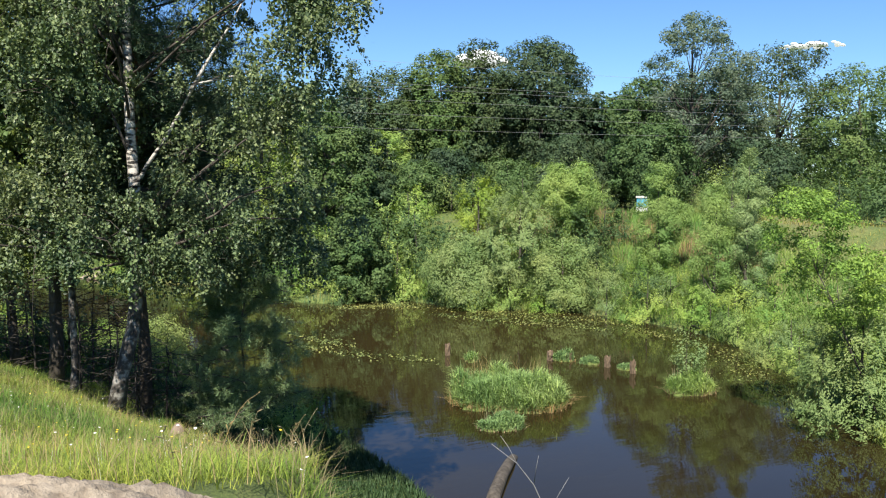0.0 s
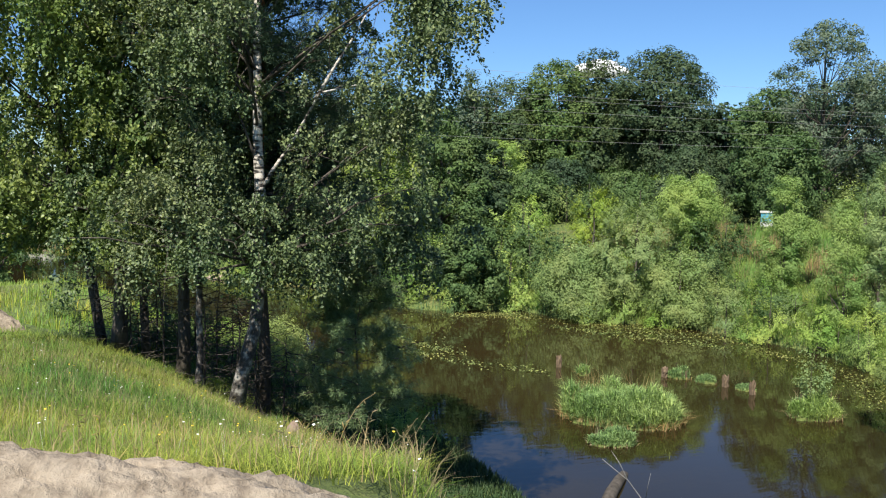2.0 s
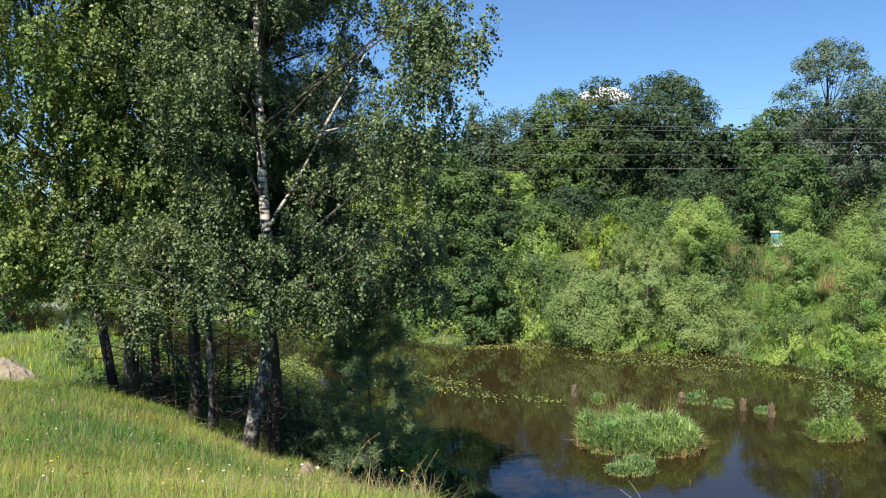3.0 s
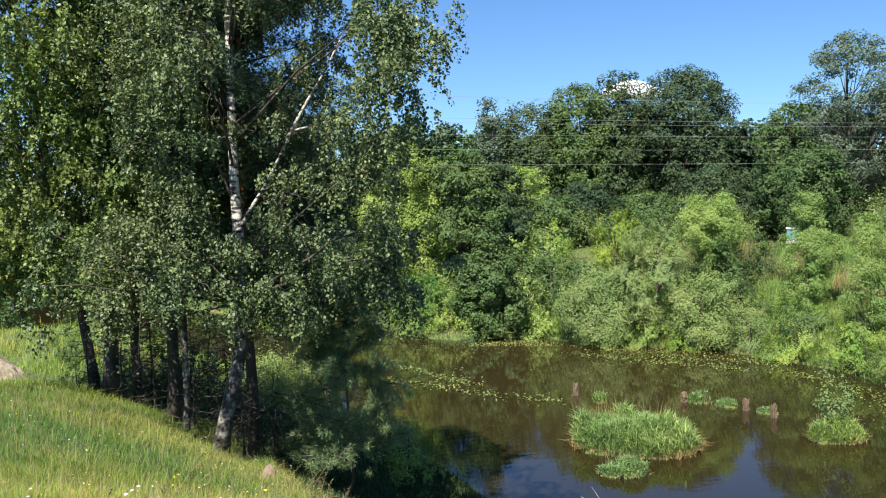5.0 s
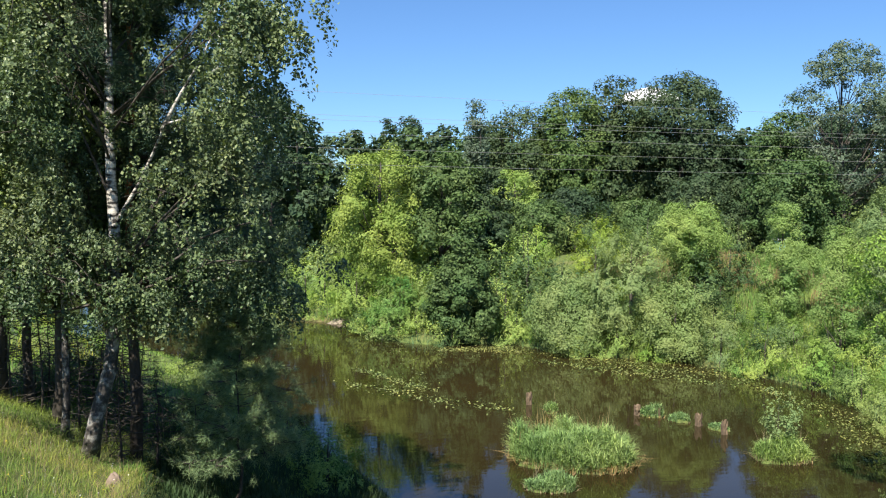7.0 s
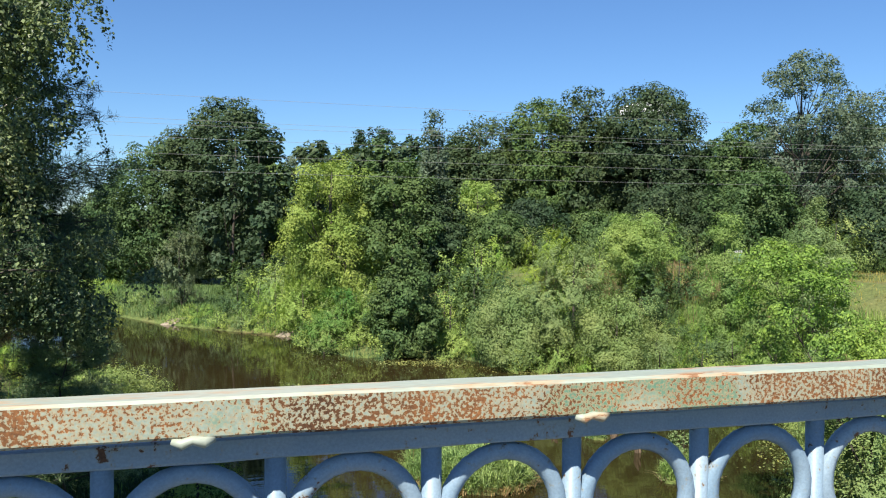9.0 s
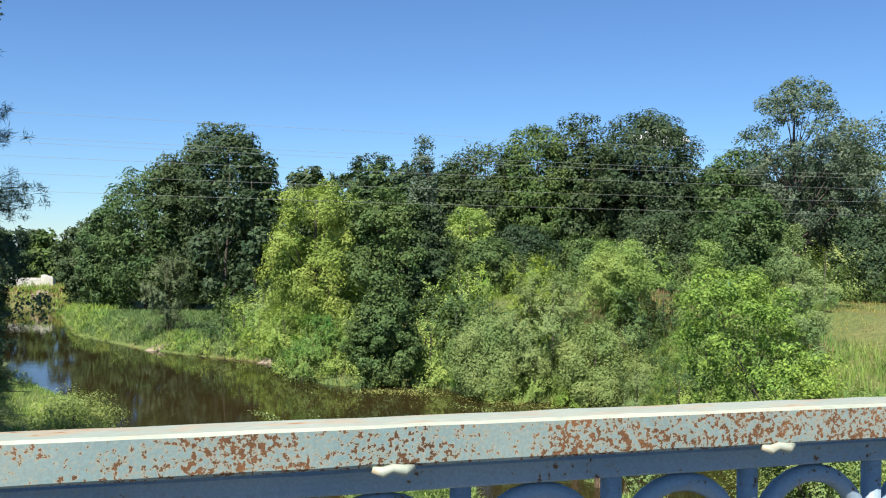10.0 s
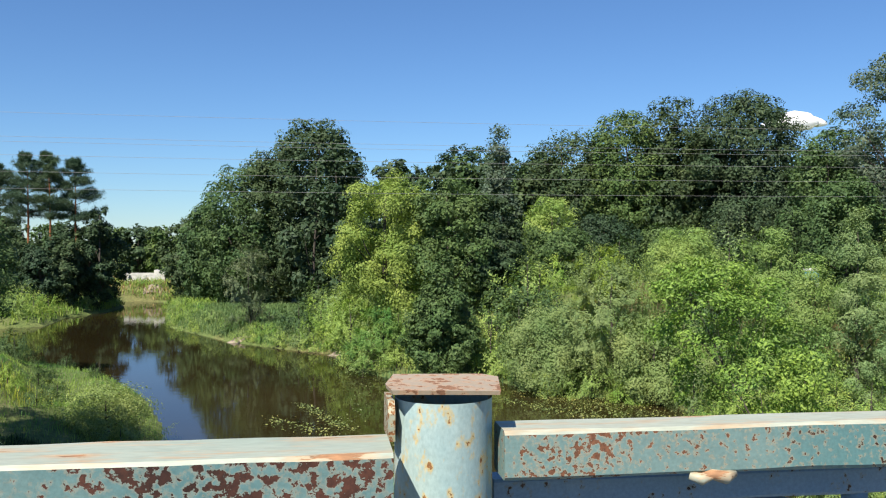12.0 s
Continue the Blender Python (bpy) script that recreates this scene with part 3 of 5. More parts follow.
for k in range(BAYS + 1):
    post = part("post", post_me, railing, "chipped pale blue tube post", pose(k * PITCH, 0.045, 0, 0, 0, 37 * k))
    part("cap", cap_me, post, "bent square steel cap, rusty", pose(0, 0, 0, 0, 0, (3, -4, 2, -3)[k % 4] - 37 * k))
    if k % 3 == 1:
        part("cap_plate", seat_me, post, "thin bent plate under the cap", pose(0, 0, 0, 0, 0, (-5, 3, -2, 5)[k % 4] - 37 * k))
    part("bracket", fin_me, post, "rusty steel fin beside the rail", pose(0, 0, 0, 0, 0, -37 * k))
    part("base_plate", base_me, post, "", pose(0, 0, 0, 0, 0, -37 * k))
span = PITCH - 0.118
for k in range(BAYS):
    x0 = k * PITCH + 0.056
    dz, dy, fore = (0.0, 0.0, 0.075) if k == 2 else (0.0, 0.0, 0.0)
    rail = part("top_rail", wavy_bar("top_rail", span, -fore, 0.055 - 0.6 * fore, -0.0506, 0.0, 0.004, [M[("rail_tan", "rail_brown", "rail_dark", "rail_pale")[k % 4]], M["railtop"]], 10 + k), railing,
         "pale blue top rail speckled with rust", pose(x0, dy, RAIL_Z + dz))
    part("under_rail", wavy_bar("under_rail", span, 0.056, 0.092, -0.031, 0.0, 0.003, [M["bluesteel"], M["bluesteel"]], 40 + k), railing,
         "blue bar beneath the top rail", pose(x0, dy, 1.036 + dz))
    part("bottom_rail", wavy_bar("bottom_rail", span, 0.056, 0.092, -0.035, 0.0, 0.003, [M["bluesteel"], M["bluesteel"]], 70 + k), railing,
         "", pose(x0, 0, 0.15))
    n = 12
    for i in range(n):
        xc = x0 + (i + 0.5) * span / n
        for zc in (0.903 + dz, 0.69 + dz):
            part("ring", ring_me, railing, "", pose(xc, 0.074 + dy, zc, 0, (i * 41) % 360, 0))
    for i in range(n + 1):
        xb = min(max(x0 + i * span / n, x0 + 0.016), x0 + span - 0.016)
        part("baluster", bar_me, railing, "", pose(xb, 0.074 + dy, dz, 0, 0, i * 50))
    for i in range(5):
        part("weld_seam", weld_me, rail, "rusty weld bead", pose(0.22 + i * 0.53, 0.003 - fore - dy, -0.052, 0, 0, 0))


# ---- trees ----
def leaf_tris(pos, nrm, size, aspect, rng, along=None):
    """Three-cornered leaves, for trees that stand far off."""
    n = len(pos)
    rnd = rng.normal(size=(n, 3)) if along is None else along + 0.4 * rng.normal(size=(n, 3))
    t = unit(rnd - nrm * np.sum(rnd * nrm, 1, keepdims=True))
    b = np.cross(nrm, t)
    s = (size * (0.6 + 0.8 * rng.random(n)))[:, None]
    v = np.empty((n, 3, 3))
    v[:, 0] = pos - t * s * 0.4 + b * s * aspect * 0.55
    v[:, 1] = pos - t * s * 0.4 - b * s * aspect * 0.55
    v[:, 2] = pos + t * s * 0.6
    return v.reshape(-1, 3), np.arange(3 * n).reshape(-1, 3)


PROFILE = {
    "round": lambda s: np.sqrt(np.clip(1 - (2 * s - 1) ** 2, 0, 1)),
    "ovate": lambda s: np.clip(np.sin(np.pi * np.clip(0.06 + 0.92 * s, 0, 1) ** 0.95), 0, 1) ** 0.5,
    "cone": lambda s: np.clip(1.05 - s, 0, 1) ** 0.75 * np.clip(s * 6, 0.5, 1),
    "column": lambda s: np.clip(np.sin(np.pi * np.clip(s, 0.02, 1) ** 0.9), 0, 1) ** 0.45,
    "dome": lambda s: np.sqrt(np.clip(1 - s ** 2.2, 0, 1)),
}


def crown_blobs(h0, h1, r, style, count, frac, rng):
    """Clump centres and sizes through a crown's outline."""
    s = rng.random(count) ** 0.9
    a = rng.random(count) * 2 * np.pi
    rag = 0.86 + 0.16 * np.sin(2 * a + rng.random() * 6) * np.sin(5 * s + rng.random() * 6) + 0.08 * rng.normal(size=count)
    depth = np.where(rng.random(count) < 0.72, 1 - 0.18 * rng.random(count), rng.random(count) ** 0.5)
    br = r * frac * (0.65 + 0.7 * rng.random(count))
    rad = np.maximum(PROFILE[style](s) * r * rag * depth - br * 0.55, 0)
    z = h0 + (h1 - h0) * s
    z = np.minimum(z, h1 - br * 0.75)
    return np.stack([rad * np.cos(a), rad * np.sin(a), z], 1), br


def spaced_boughs(h0, h1, r, style, count, frac, rng, apart=0.72):
    """Bough centres and sizes over a crown, set apart so that dark gaps stay between them."""
    c, br = crown_blobs(h0, h1, r, style, count * 5, frac, rng)
    kept = []
    for i in range(len(c)):
        if len(kept) >= count:
            break
        if not kept or np.all(np.linalg.norm(c[kept] - c[i], axis=1) > apart * (br[kept] + br[i])):
            kept.append(i)
    return c[kept], br[kept]


def bough_leaves(c, br, total, rng, flat=0.75, puffs=7, wild=0.42, inner=0.16):
    """Every bough is a heap of small puffs on its upper and outer side; leaves face outwards over each puff."""
    n = len(c)
    out = c.copy()
    out[:, 2] = 0
    out = unit(out + 1e-6)
    d = unit(rng.normal(size=(n * puffs, 3)) + 0.45 * np.repeat(out, puffs, 0) + np.array([0, 0, 0.45]))
    rr = np.repeat(br, puffs)
    p = np.repeat(c, puffs, 0) + d * (rr * (0.5 + 0.3 * rng.random(n * puffs)))[:, None] * np.array([1, 1, flat])
    pr = rr * 0.46 * (0.65 + 0.7 * rng.random(n * puffs))
    share = pr ** 2 / np.sum(pr ** 2)
    own = rng.choice(n * puffs, total, p=share)
    e = unit(rng.normal(size=(total, 3)) + 0.3 * d[own] + np.array([0, 0, 0.35]))
    u = 0.72 + 0.36 * rng.random(total) + 0.45 * (rng.random(total) < 0.09) * rng.random(total)
    deep = rng.random(total) < inner
    u = np.where(deep, 0.8 * rng.random(total) - 0.9, u)
    pos = p[own] + e * (pr[own] * u)[:, None] * np.array([1, 1, flat])
    whole = unit(pos - np.mean(c, 0) * np.array([1, 1, 0.85]))
    nrm = unit(0.6 * e + 0.3 * d[own] + 0.45 * whole + wild * rng.normal(size=e.shape) + np.array([0, 0, 0.15]))
    return pos, nrm


def feather_leaves(c, br, total, rng, flat=0.9, twigs=26, rise=0.5):
    """Every bough is a spray of thin shoots; narrow leaves sit along the outer part of each shoot."""
    n = len(c)
    out = c.copy()
    out[:, 2] = 0
    out = unit(out + 1e-6)
    m = n * twigs
    e = unit(rng.normal(size=(m, 3)) + 0.35 * np.repeat(out, twigs, 0) + np.array([0, 0, rise]))
    ln = np.repeat(br, twigs) * (0.75 + 0.4 * rng.random(m)) * np.where(rng.random(m) < 0.08, 1.3, 1.0)
    root = np.repeat(c, twigs, 0) - e * (0.15 * ln)[:, None]
    own = rng.integers(0, m, total)
    w = 0.3 + 0.75 * rng.random(total) ** 0.8
    up = np.array([0, 0, 1.0])
    sway = (w ** 2 * ln[own] * 0.18)[:, None] * (up * (rng.random(total) < 0.6)[:, None] - up * 0.4)
    pos = root[own] + e[own] * (w * ln[own] * 1.1)[:, None] * np.array([1, 1, flat]) + sway
    pos = pos + rng.normal(size=pos.shape) * (0.05 * ln[own])[:, None]
    whole = unit(pos - np.mean(c, 0) * np.array([1, 1, 0.7]))
    nrm = unit(0.3 * e[own] + 0.25 * up + 0.75 * whole + 0.24 * rng.normal(size=pos.shape))
    return pos, nrm, e[own] + 0.25 * up


def make_tree(name, x, y, top, r, style="round", mat="oak", bark="bark", leaf=0.4, blobs=70, per=170, frac=0.25, low=0.18, trunk=0.25,
              seed=1, label="", category="tree", lean=(0, 0), aspect=0.62, limbs=9, droop=0.0, flat=0.92, group="", sunk=0.1, split=True, puffs=7, boughs=0, apart=0.4, size=0.8, fine=False):
    rng = np.random.default_rng(seed)
    r = r * 1.22
    z0 = gz(x, y) - sunk
    h = top - z0
    tree = tagged(new(name), label, category, group)
    tree.location = (x, y, z0)
    c, br = spaced_boughs(h * low, h, r, style, boughs or (int(blobs * 0.8) + 8 if split else 40 if fine else blobs), frac * (1.08 if split else 0.92 if fine else 1.0), rng, apart if split else 0.34 if fine else 0.45)
    c[:, 0] += lean[0] * c[:, 2] / h
    c[:, 1] += lean[1] * c[:, 2] / h
    g = Geo()
    zs = np.linspace(0, 1, 9)
    wob = np.cumsum(rng.normal(size=(9, 2)) * 0.012 * h, 0) * 0.5
    wob[0] = 0
    line = np.stack([wob[:, 0] + lean[0] * zs, wob[:, 1] + lean[1] * zs, zs * h * 0.9], 1)
    rad = trunk * (1 - 0.93 * zs) ** 0.8
    rad[0] *= 1.35
    tube(g, line, rad, 10)
    for i in rng.choice(len(c), min(limbs, len(c)), replace=False):
        e = c[i]
        s = np.clip(e[2] / h - 0.18 - 0.12 * rng.random(), 0.08, 0.8)
        st = np.array([np.interp(s, zs * 0.9, line[:, k]) for k in range(3)])
        mid = (st + e) / 2 + np.array([0, 0, -0.04 * h]) * rng.random() + rng.normal(size=3) * 0.1
        r0 = np.interp(s, zs * 0.9, rad) * 0.5
        tube(g, [st, (st + mid) / 2, mid, (mid + e) / 2 + rng.normal(size=3) * 0.06, e], np.array([1, 0.8, 0.6, 0.4, 0.15]) * r0, 6)
    part("trunk", g.mesh("trunk", [M[bark]], True), tree)
    along = None
    if split:
        pos, nrm = bough_leaves(c, br, int(blobs * per * 1.35), rng, flat, puffs)
        pos[:, 2] -= droop * rng.random(len(pos)) ** 2 * 0.8
    elif fine:
        pos, nrm = bough_leaves(c, br, int(blobs * per * 1.7), rng, flat, 10, 0.36, 0.1)
    else:
        pos, nrm, along = feather_leaves(c, br, int(blobs * per * 1.1), rng, flat)
    if not split:
        size *= 0.8 if fine else 0.7
    keep = pos[:, 2] > 0.05
    along = along[keep] if along is not None else None
    if y > 30:
        v, t3 = leaf_tris(pos[keep], nrm[keep], leaf * size, aspect, rng, along)
        part("crown", mesh_np("crown", v, None, t3, [M[mat]]), tree)
    else:
        v, q = leaf_quads(pos[keep], nrm[keep], leaf * 0.85, aspect, rng, along)
        part("crown", mesh_np("crown", v, q, None, [M[mat]]), tree)
    return tree


def make_pine(x, y, top, r, seed, label, low=0.45, trunk=0.22, needle=0.22, whorls=14, name="pine_tree", mat="needle", per=11, base=None, side=False, fat=1.0, flat=0.45, thin=0.055):
    """A pine: bare ruddy trunk, spreading branches with tufts of needles."""
    rng = np.random.default_rng(seed)
    z0 = gz(x, y) - 0.1 if base is None else base
    h = top - z0
    tree = tagged(new(name), label, "tree")
    tree.location = (x, y, z0)
    g = Geo()
    zs = np.linspace(0, 1, 10)
    wob = np.cumsum(rng.normal(size=(10, 2)) * 0.06, 0)
    wob[0] = 0
    line = np.stack([wob[:, 0], wob[:, 1], zs * h], 1)
    tube(g, line, trunk * (1 - 0.9 * zs), 10)
    bg = Geo()
    tp, td = [], []
    for k in range(whorls):
        s = low + (1 - low) * (k + 0.5 * rng.random()) / whorls
        st = np.array([np.interp(s, zs, line[:, i]) for i in range(3)])
        for _ in range(5):
            a = rng.random() * 6.283 if not side or k > whorls * 0.3 else -1.0 + 2.6 * rng.random()
            ln = r * (0.55 + 0.55 * rng.random()) * (1 - ((s - low) / (1 - low)) ** 2.2 * 0.85)
            rise = 0.15 + 0.5 * rng.random() * s - 0.25 * (1 - s)
            d = np.array([math.cos(a), math.sin(a), rise])
            u = np.linspace(0, 1, 6)[:, None]
            pts = st + d * ln * u + np.array([0, 0, 0.25]) * u ** 2 * ln * 0.4 + rng.normal(size=(6, 3)) * 0.04 * u
            tube(bg, pts, trunk * 0.22 * (1 - 0.85 * u[:, 0]), 5)
            m = per
            w = 0.35 + 0.65 * rng.random(m) ** 0.7
            q = np.stack([np.interp(w, u[:, 0], pts[:, i]) for i in range(3)], 1)
            off = rng.normal(size=(m, 3)) * ln * 0.14 * fat * np.array([1, 1, flat])
            for f in range(0, m, 3) if y < 60 else ():
                tube(bg, [q[f], q[f] + off[f] * 0.6, q[f] + off[f]], [0.012, 0.009, 0.005], 4)
            tp.append(q + off)
            td.append(unit(off + d * 0.3 * ln + np.array([0, 0, 0.2])))
    part("trunk", g.mesh("trunk", [M["pinebark"]], True), tree, "ruddy pine trunk")
    part("branchwork", bg.mesh("branchwork", [M["bark"]], True), tree)
    tp, td = np.concatenate(tp), np.concatenate(td)
    nn = 34 if y < 60 else 16
    c, d = np.repeat(tp, nn, 0), np.repeat(td, nn, 0)
    d = unit(d * 0.6 + rng.normal(size=d.shape) * 0.75)
    c = c + rng.normal(size=c.shape) * needle * 0.35
    side = unit(np.cross(d, rng.normal(size=d.shape)))
    L = needle * (0.7 + 0.6 * rng.random(len(c)))[:, None]
    v = np.stack([c - side * L * thin, c + side * L * thin, c + d * L], 1).reshape(-1, 3)
    part("needle_foliage", mesh_np("needle_foliage", v, None, np.arange(len(v)).reshape(-1, 3), [M[mat]]), tree)
    return tree


# the wood beyond the river
make_tree("oak_tree", 9.8, 116, 13.3, 5.6, "ovate", "oak", leaf=0.44, blobs=150, per=120, frac=0.21, low=0.0, trunk=0.35, seed=9, label="dark oak on the shoulder of the wood")
make_tree("oak_tree", 1.0, 121, 6.8, 4.2, "ovate", "alder", leaf=0.5, blobs=80, per=100, frac=0.25, low=0.0, trunk=0.3, seed=10, label="green oak stepping down to the river")
make_tree("oak_tree", 15.1, 115, 16.9, 7.6, "ovate", "oak", leaf=0.44, blobs=260, per=120, frac=0.18, low=0.05, trunk=0.5, seed=11, label="tall dark green oak at the river bend")
make_tree("oak_tree", 5.6, 116, 10.8, 5.6, "ovate", "alder", leaf=0.42, blobs=140, per=115, frac=0.22, low=0.03, trunk=0.35, seed=12, label="broad green oak beside the taller oak")
make_tree("oak_tree", -2.2, 126, 4.8, 4.2, "ovate", "oak", leaf=0.5, blobs=80, per=100, frac=0.25, low=0.03, trunk=0.3, seed=13, label="smaller dark oak at the edge of the wood")
make_tree("birch_tree", 26.8, 140, 13.4, 3.0, "ovate", "poplar", leaf=0.5, blobs=50, per=80, frac=0.28, low=0.1, trunk=0.25, seed=14, label="greyish green birch deep in the wood")
make_tree("willow_tree", 21.0, 72.5, 6.9, 4.3, "ovate", "light", leaf=0.24, blobs=90, per=330, frac=0.24, low=0.03, boughs=60, apart=0.55, puffs=9, trunk=0.35, seed=15, label="bright yellow-green willow with billowing clumps", aspect=0.55)
make_tree("willow_tree", 26.0, 71.5, 6.5, 3.9, "ovate", "alder", leaf=0.30, blobs=85, per=210, frac=0.24, low=0.06, trunk=0.3, seed=16, label="deep green willow standing against the bright one")
make_tree("alder_tree", 23.7, 58.2, 0.4, 2.7, "cone", "alder", leaf=0.24, blobs=90, per=190, frac=0.22, low=0.03, trunk=0.16, seed=17, label="dense dark alder leaning over the water")
make_tree("fir_tree", 33.7, 112, 13.7, 3.6, "ovate", "dark", leaf=0.5, blobs=60, per=100, frac=0.28, low=0.1, trunk=0.3, seed=18, label="dark crown rising behind the willows")
make_tree("poplar_tree", 32.0, 80, 12.3, 2.6, "cone", "poplar", leaf=0.3, blobs=120, per=110, frac=0.24, low=0.06, trunk=0.22, seed=19, label="slender silvery birch with a pointed crown", droop=0.9)
make_tree("maple_tree", 44.0, 100, 14.1, 5.2, "ovate", "oak", leaf=0.38, blobs=140, per=120, frac=0.24, low=0.08, trunk=0.3, seed=20, label="dark round-topped tree in the wood")
make_tree("maple_tree", 50.1, 97, 15.9, 5.2, "ovate", "alder", leaf=0.38, blobs=160, per=125, frac=0.23, low=0.06, trunk=0.3, seed=21, label="tall green tree in the middle of the wood")
make_tree("maple_tree", 56.0, 97, 17.8, 4.6, "ovate", "oak", leaf=0.38, blobs=160, per=125, frac=0.24, low=0.06, trunk=0.3, seed=22, label="tall dark tree with a pointed top")
make_tree("maple_tree", 63.2, 93, 17.9, 6.6, "ovate", "oak", leaf=0.38, blobs=240, per=125, frac=0.18, low=0.05, trunk=0.4, seed=23, label="broad dark tree with a rounded top")
make_tree("aspen_tree", 81.0, 110, 13.0, 3.4, "ovate", "poplar", leaf=0.5, blobs=45, per=80, frac=0.28, low=0.1, trunk=0.2, seed=24, label="pale aspen seen through a gap in the wood")
make_tree("willow_tree", 39.4, 88, 5.6, 3.0, "round", "willow", leaf=0.3, blobs=60, per=200, frac=0.28, low=0.1, trunk=0.25, seed=25, label="rounded light willow in front of the wood", aspect=0.4)
make_tree("maple_tree", 36.5, 76, 2.2, 3.3, "ovate", "alder", leaf=0.28, blobs=60, per=170, frac=0.26, low=0.02, trunk=0.2, seed=26, label="bushy green tree below the wood")
make_tree("maple_tree", 41.3, 78, 3.7, 3.2, "ovate", "dark", leaf=0.28, blobs=60, per=170, frac=0.26, low=0.02, trunk=0.2, seed=27, label="bushy dark tree below the wood")
make_tree("maple_tree", 47.0, 75, 2.6, 3.4, "ovate", "alder", leaf=0.28, blobs=60, per=170, frac=0.26, low=0.02, trunk=0.2, seed=127, label="green undergrowth tree before the wood")
make_tree("hazel_tree", 52.2, 72, 4.9, 4.4, "dome", "oak", leaf=0.3, blobs=80, per=190, frac=0.23, low=0.0, trunk=0.2, seed=28, label="domed green hazel at the foot of the wood")
make_tree("hazel_tree", 59.0, 74, 4.8, 3.4, "ovate", "dark", leaf=0.3, blobs=60, per=170, frac=0.25, low=0.0, trunk=0.2, seed=29, label="dark hazel at the foot of the wood")
make_tree("linden_tree", 58.0, 68, 10.8, 2.9, "column", "alder", leaf=0.3, blobs=80, per=160, frac=0.3, low=0.08, trunk=0.25, seed=30, label="narrow green linden with a yellowish top")
make_tree("linden_tree", 56.0, 63, 6.0, 3.6, "ovate", "alder", leaf=0.28, blobs=75, per=190, frac=0.24, low=0.02, trunk=0.2, seed=31, label="green tree below the tall aspen")
make_tree("aspen_tree", 62.6, 65.5, 16.9, 5.0, "round", "poplar", leaf=0.27, blobs=150, per=105, frac=0.15, low=0.28, trunk=0.3, seed=32, label="tall airy aspen with gaps between its boughs", limbs=40)
make_tree("aspen_tree", 67.4, 64.5, 13.0, 4.0, "ovate", "poplar", leaf=0.27, blobs=65, per=120, frac=0.2, low=0.25, trunk=0.25, seed=33, label="airy aspen beside the tallest one", limbs=30)
make_tree("aspen_tree", 76.5, 67, 15.0, 6.0, "ovate", "oak", leaf=0.32, blobs=120, per=130, frac=0.2, low=0.06, trunk=0.35, seed=34, label="wide dark tree at the wood's edge")
make_tree("aspen_tree", 80.5, 60, 12.2, 6.0, "ovate", "alder", leaf=0.32, blobs=120, per=130, frac=0.2, low=0.06, trunk=0.35, seed=35, label="wide green tree at the meadow's edge")
make_tree("maple_tree", 66.0, 60, 4.5, 4.2, "ovate", "dark", leaf=0.3, blobs=75, per=170, frac=0.24, low=0.0, trunk=0.2, seed=36, label="dark undergrowth tree by the meadow")
make_tree("maple_tree", 70.0, 77, 12.0, 5.0, "ovate", "dark", leaf=0.4, blobs=90, per=120, frac=0.23, low=0.03, trunk=0.3, seed=37, label="dark tree standing behind the aspens")

# willows and shrubs of the far bank
make_tree("willow_bush", 9.0, 84.5, 1.0, 2.5, "dome", "poplar", leaf=0.18, blobs=26, per=780, frac=0.36, split=False, low=0.0, trunk=0.12, seed=41, label="grey-green willow bush on the bank", category="bush", aspect=0.6)
make_tree("willow_bush", 17.8, 67.5, -2.9, 2.4, "dome", "willow", leaf=0.18, blobs=20, per=864, frac=0.36, split=False, low=0.0, trunk=0.1, seed=42, label="rounded willow bush on the grassy bank", category="bush", aspect=0.6)
make_tree("willow_bush", 20.0, 62.0, -3.4, 2.5, "dome", "weed", leaf=0.18, blobs=26, per=720, frac=0.36, split=False, low=0.0, trunk=0.1, seed=43, label="rounded green bush hanging over the water", category="bush", aspect=0.6)
make_tree("willow_bush", 36.0, 62, 0.9, 2.3, "ovate", "yellow", leaf=0.18, blobs=20, per=793, frac=0.36, split=False, low=0.0, trunk=0.12, seed=44, label="yellow-green shrub on the slope", category="bush")
make_tree("willow_bush", 38.9, 53.4, 2.0, 2.1, "round", "willow", leaf=0.17, blobs=26, per=900, frac=0.42, split=False, low=0.3, trunk=0.15, seed=45, label="ball-shaped light willow on the slope", category="bush", aspect=0.6, fine=True)
make_tree("willow_bush", 33.2, 51.5, 0.0, 3.3, "ovate", "grey", leaf=0.18, blobs=26, per=1255, frac=0.36, split=False, low=0.0, trunk=0.15, seed=46, label="tall grey-green willow bush at the shore", category="bush", aspect=0.6)
make_tree("willow_bush", 29.5, 52.5, -2.8, 2.7, "dome", "grey", leaf=0.18, blobs=26, per=840, frac=0.36, split=False, low=0.0, trunk=0.12, seed=47, label="spreading grey willow at the water's edge", category="bush", aspect=0.6, fine=True)
make_tree("willow_bush", 34.8, 48.5, -2.9, 2.3, "dome", "grey", leaf=0.18, blobs=20, per=793, frac=0.36, split=False, low=0.0, trunk=0.12, seed=48, label="spreading willow overhanging the pond", category="bush", aspect=0.6, fine=True)
make_tree("willow_bush", 40.5, 45.4, 2.0, 1.5, "ovate", "willow", leaf=0.15, blobs=22, per=950, frac=0.45, split=False, low=0.0, trunk=0.1, seed=49, label="pointed bright willow beside the hive", category="bush", aspect=0.6, fine=True)
make_tree("willow_bush", 40.4, 37.5, 2.7, 1.6, "dome", "silver", leaf=0.14, blobs=26, per=1000, frac=0.4, split=False, low=0.0, trunk=0.12, seed=50, label="silvery willow bush above the bank", category="bush", aspect=0.5, fine=True)
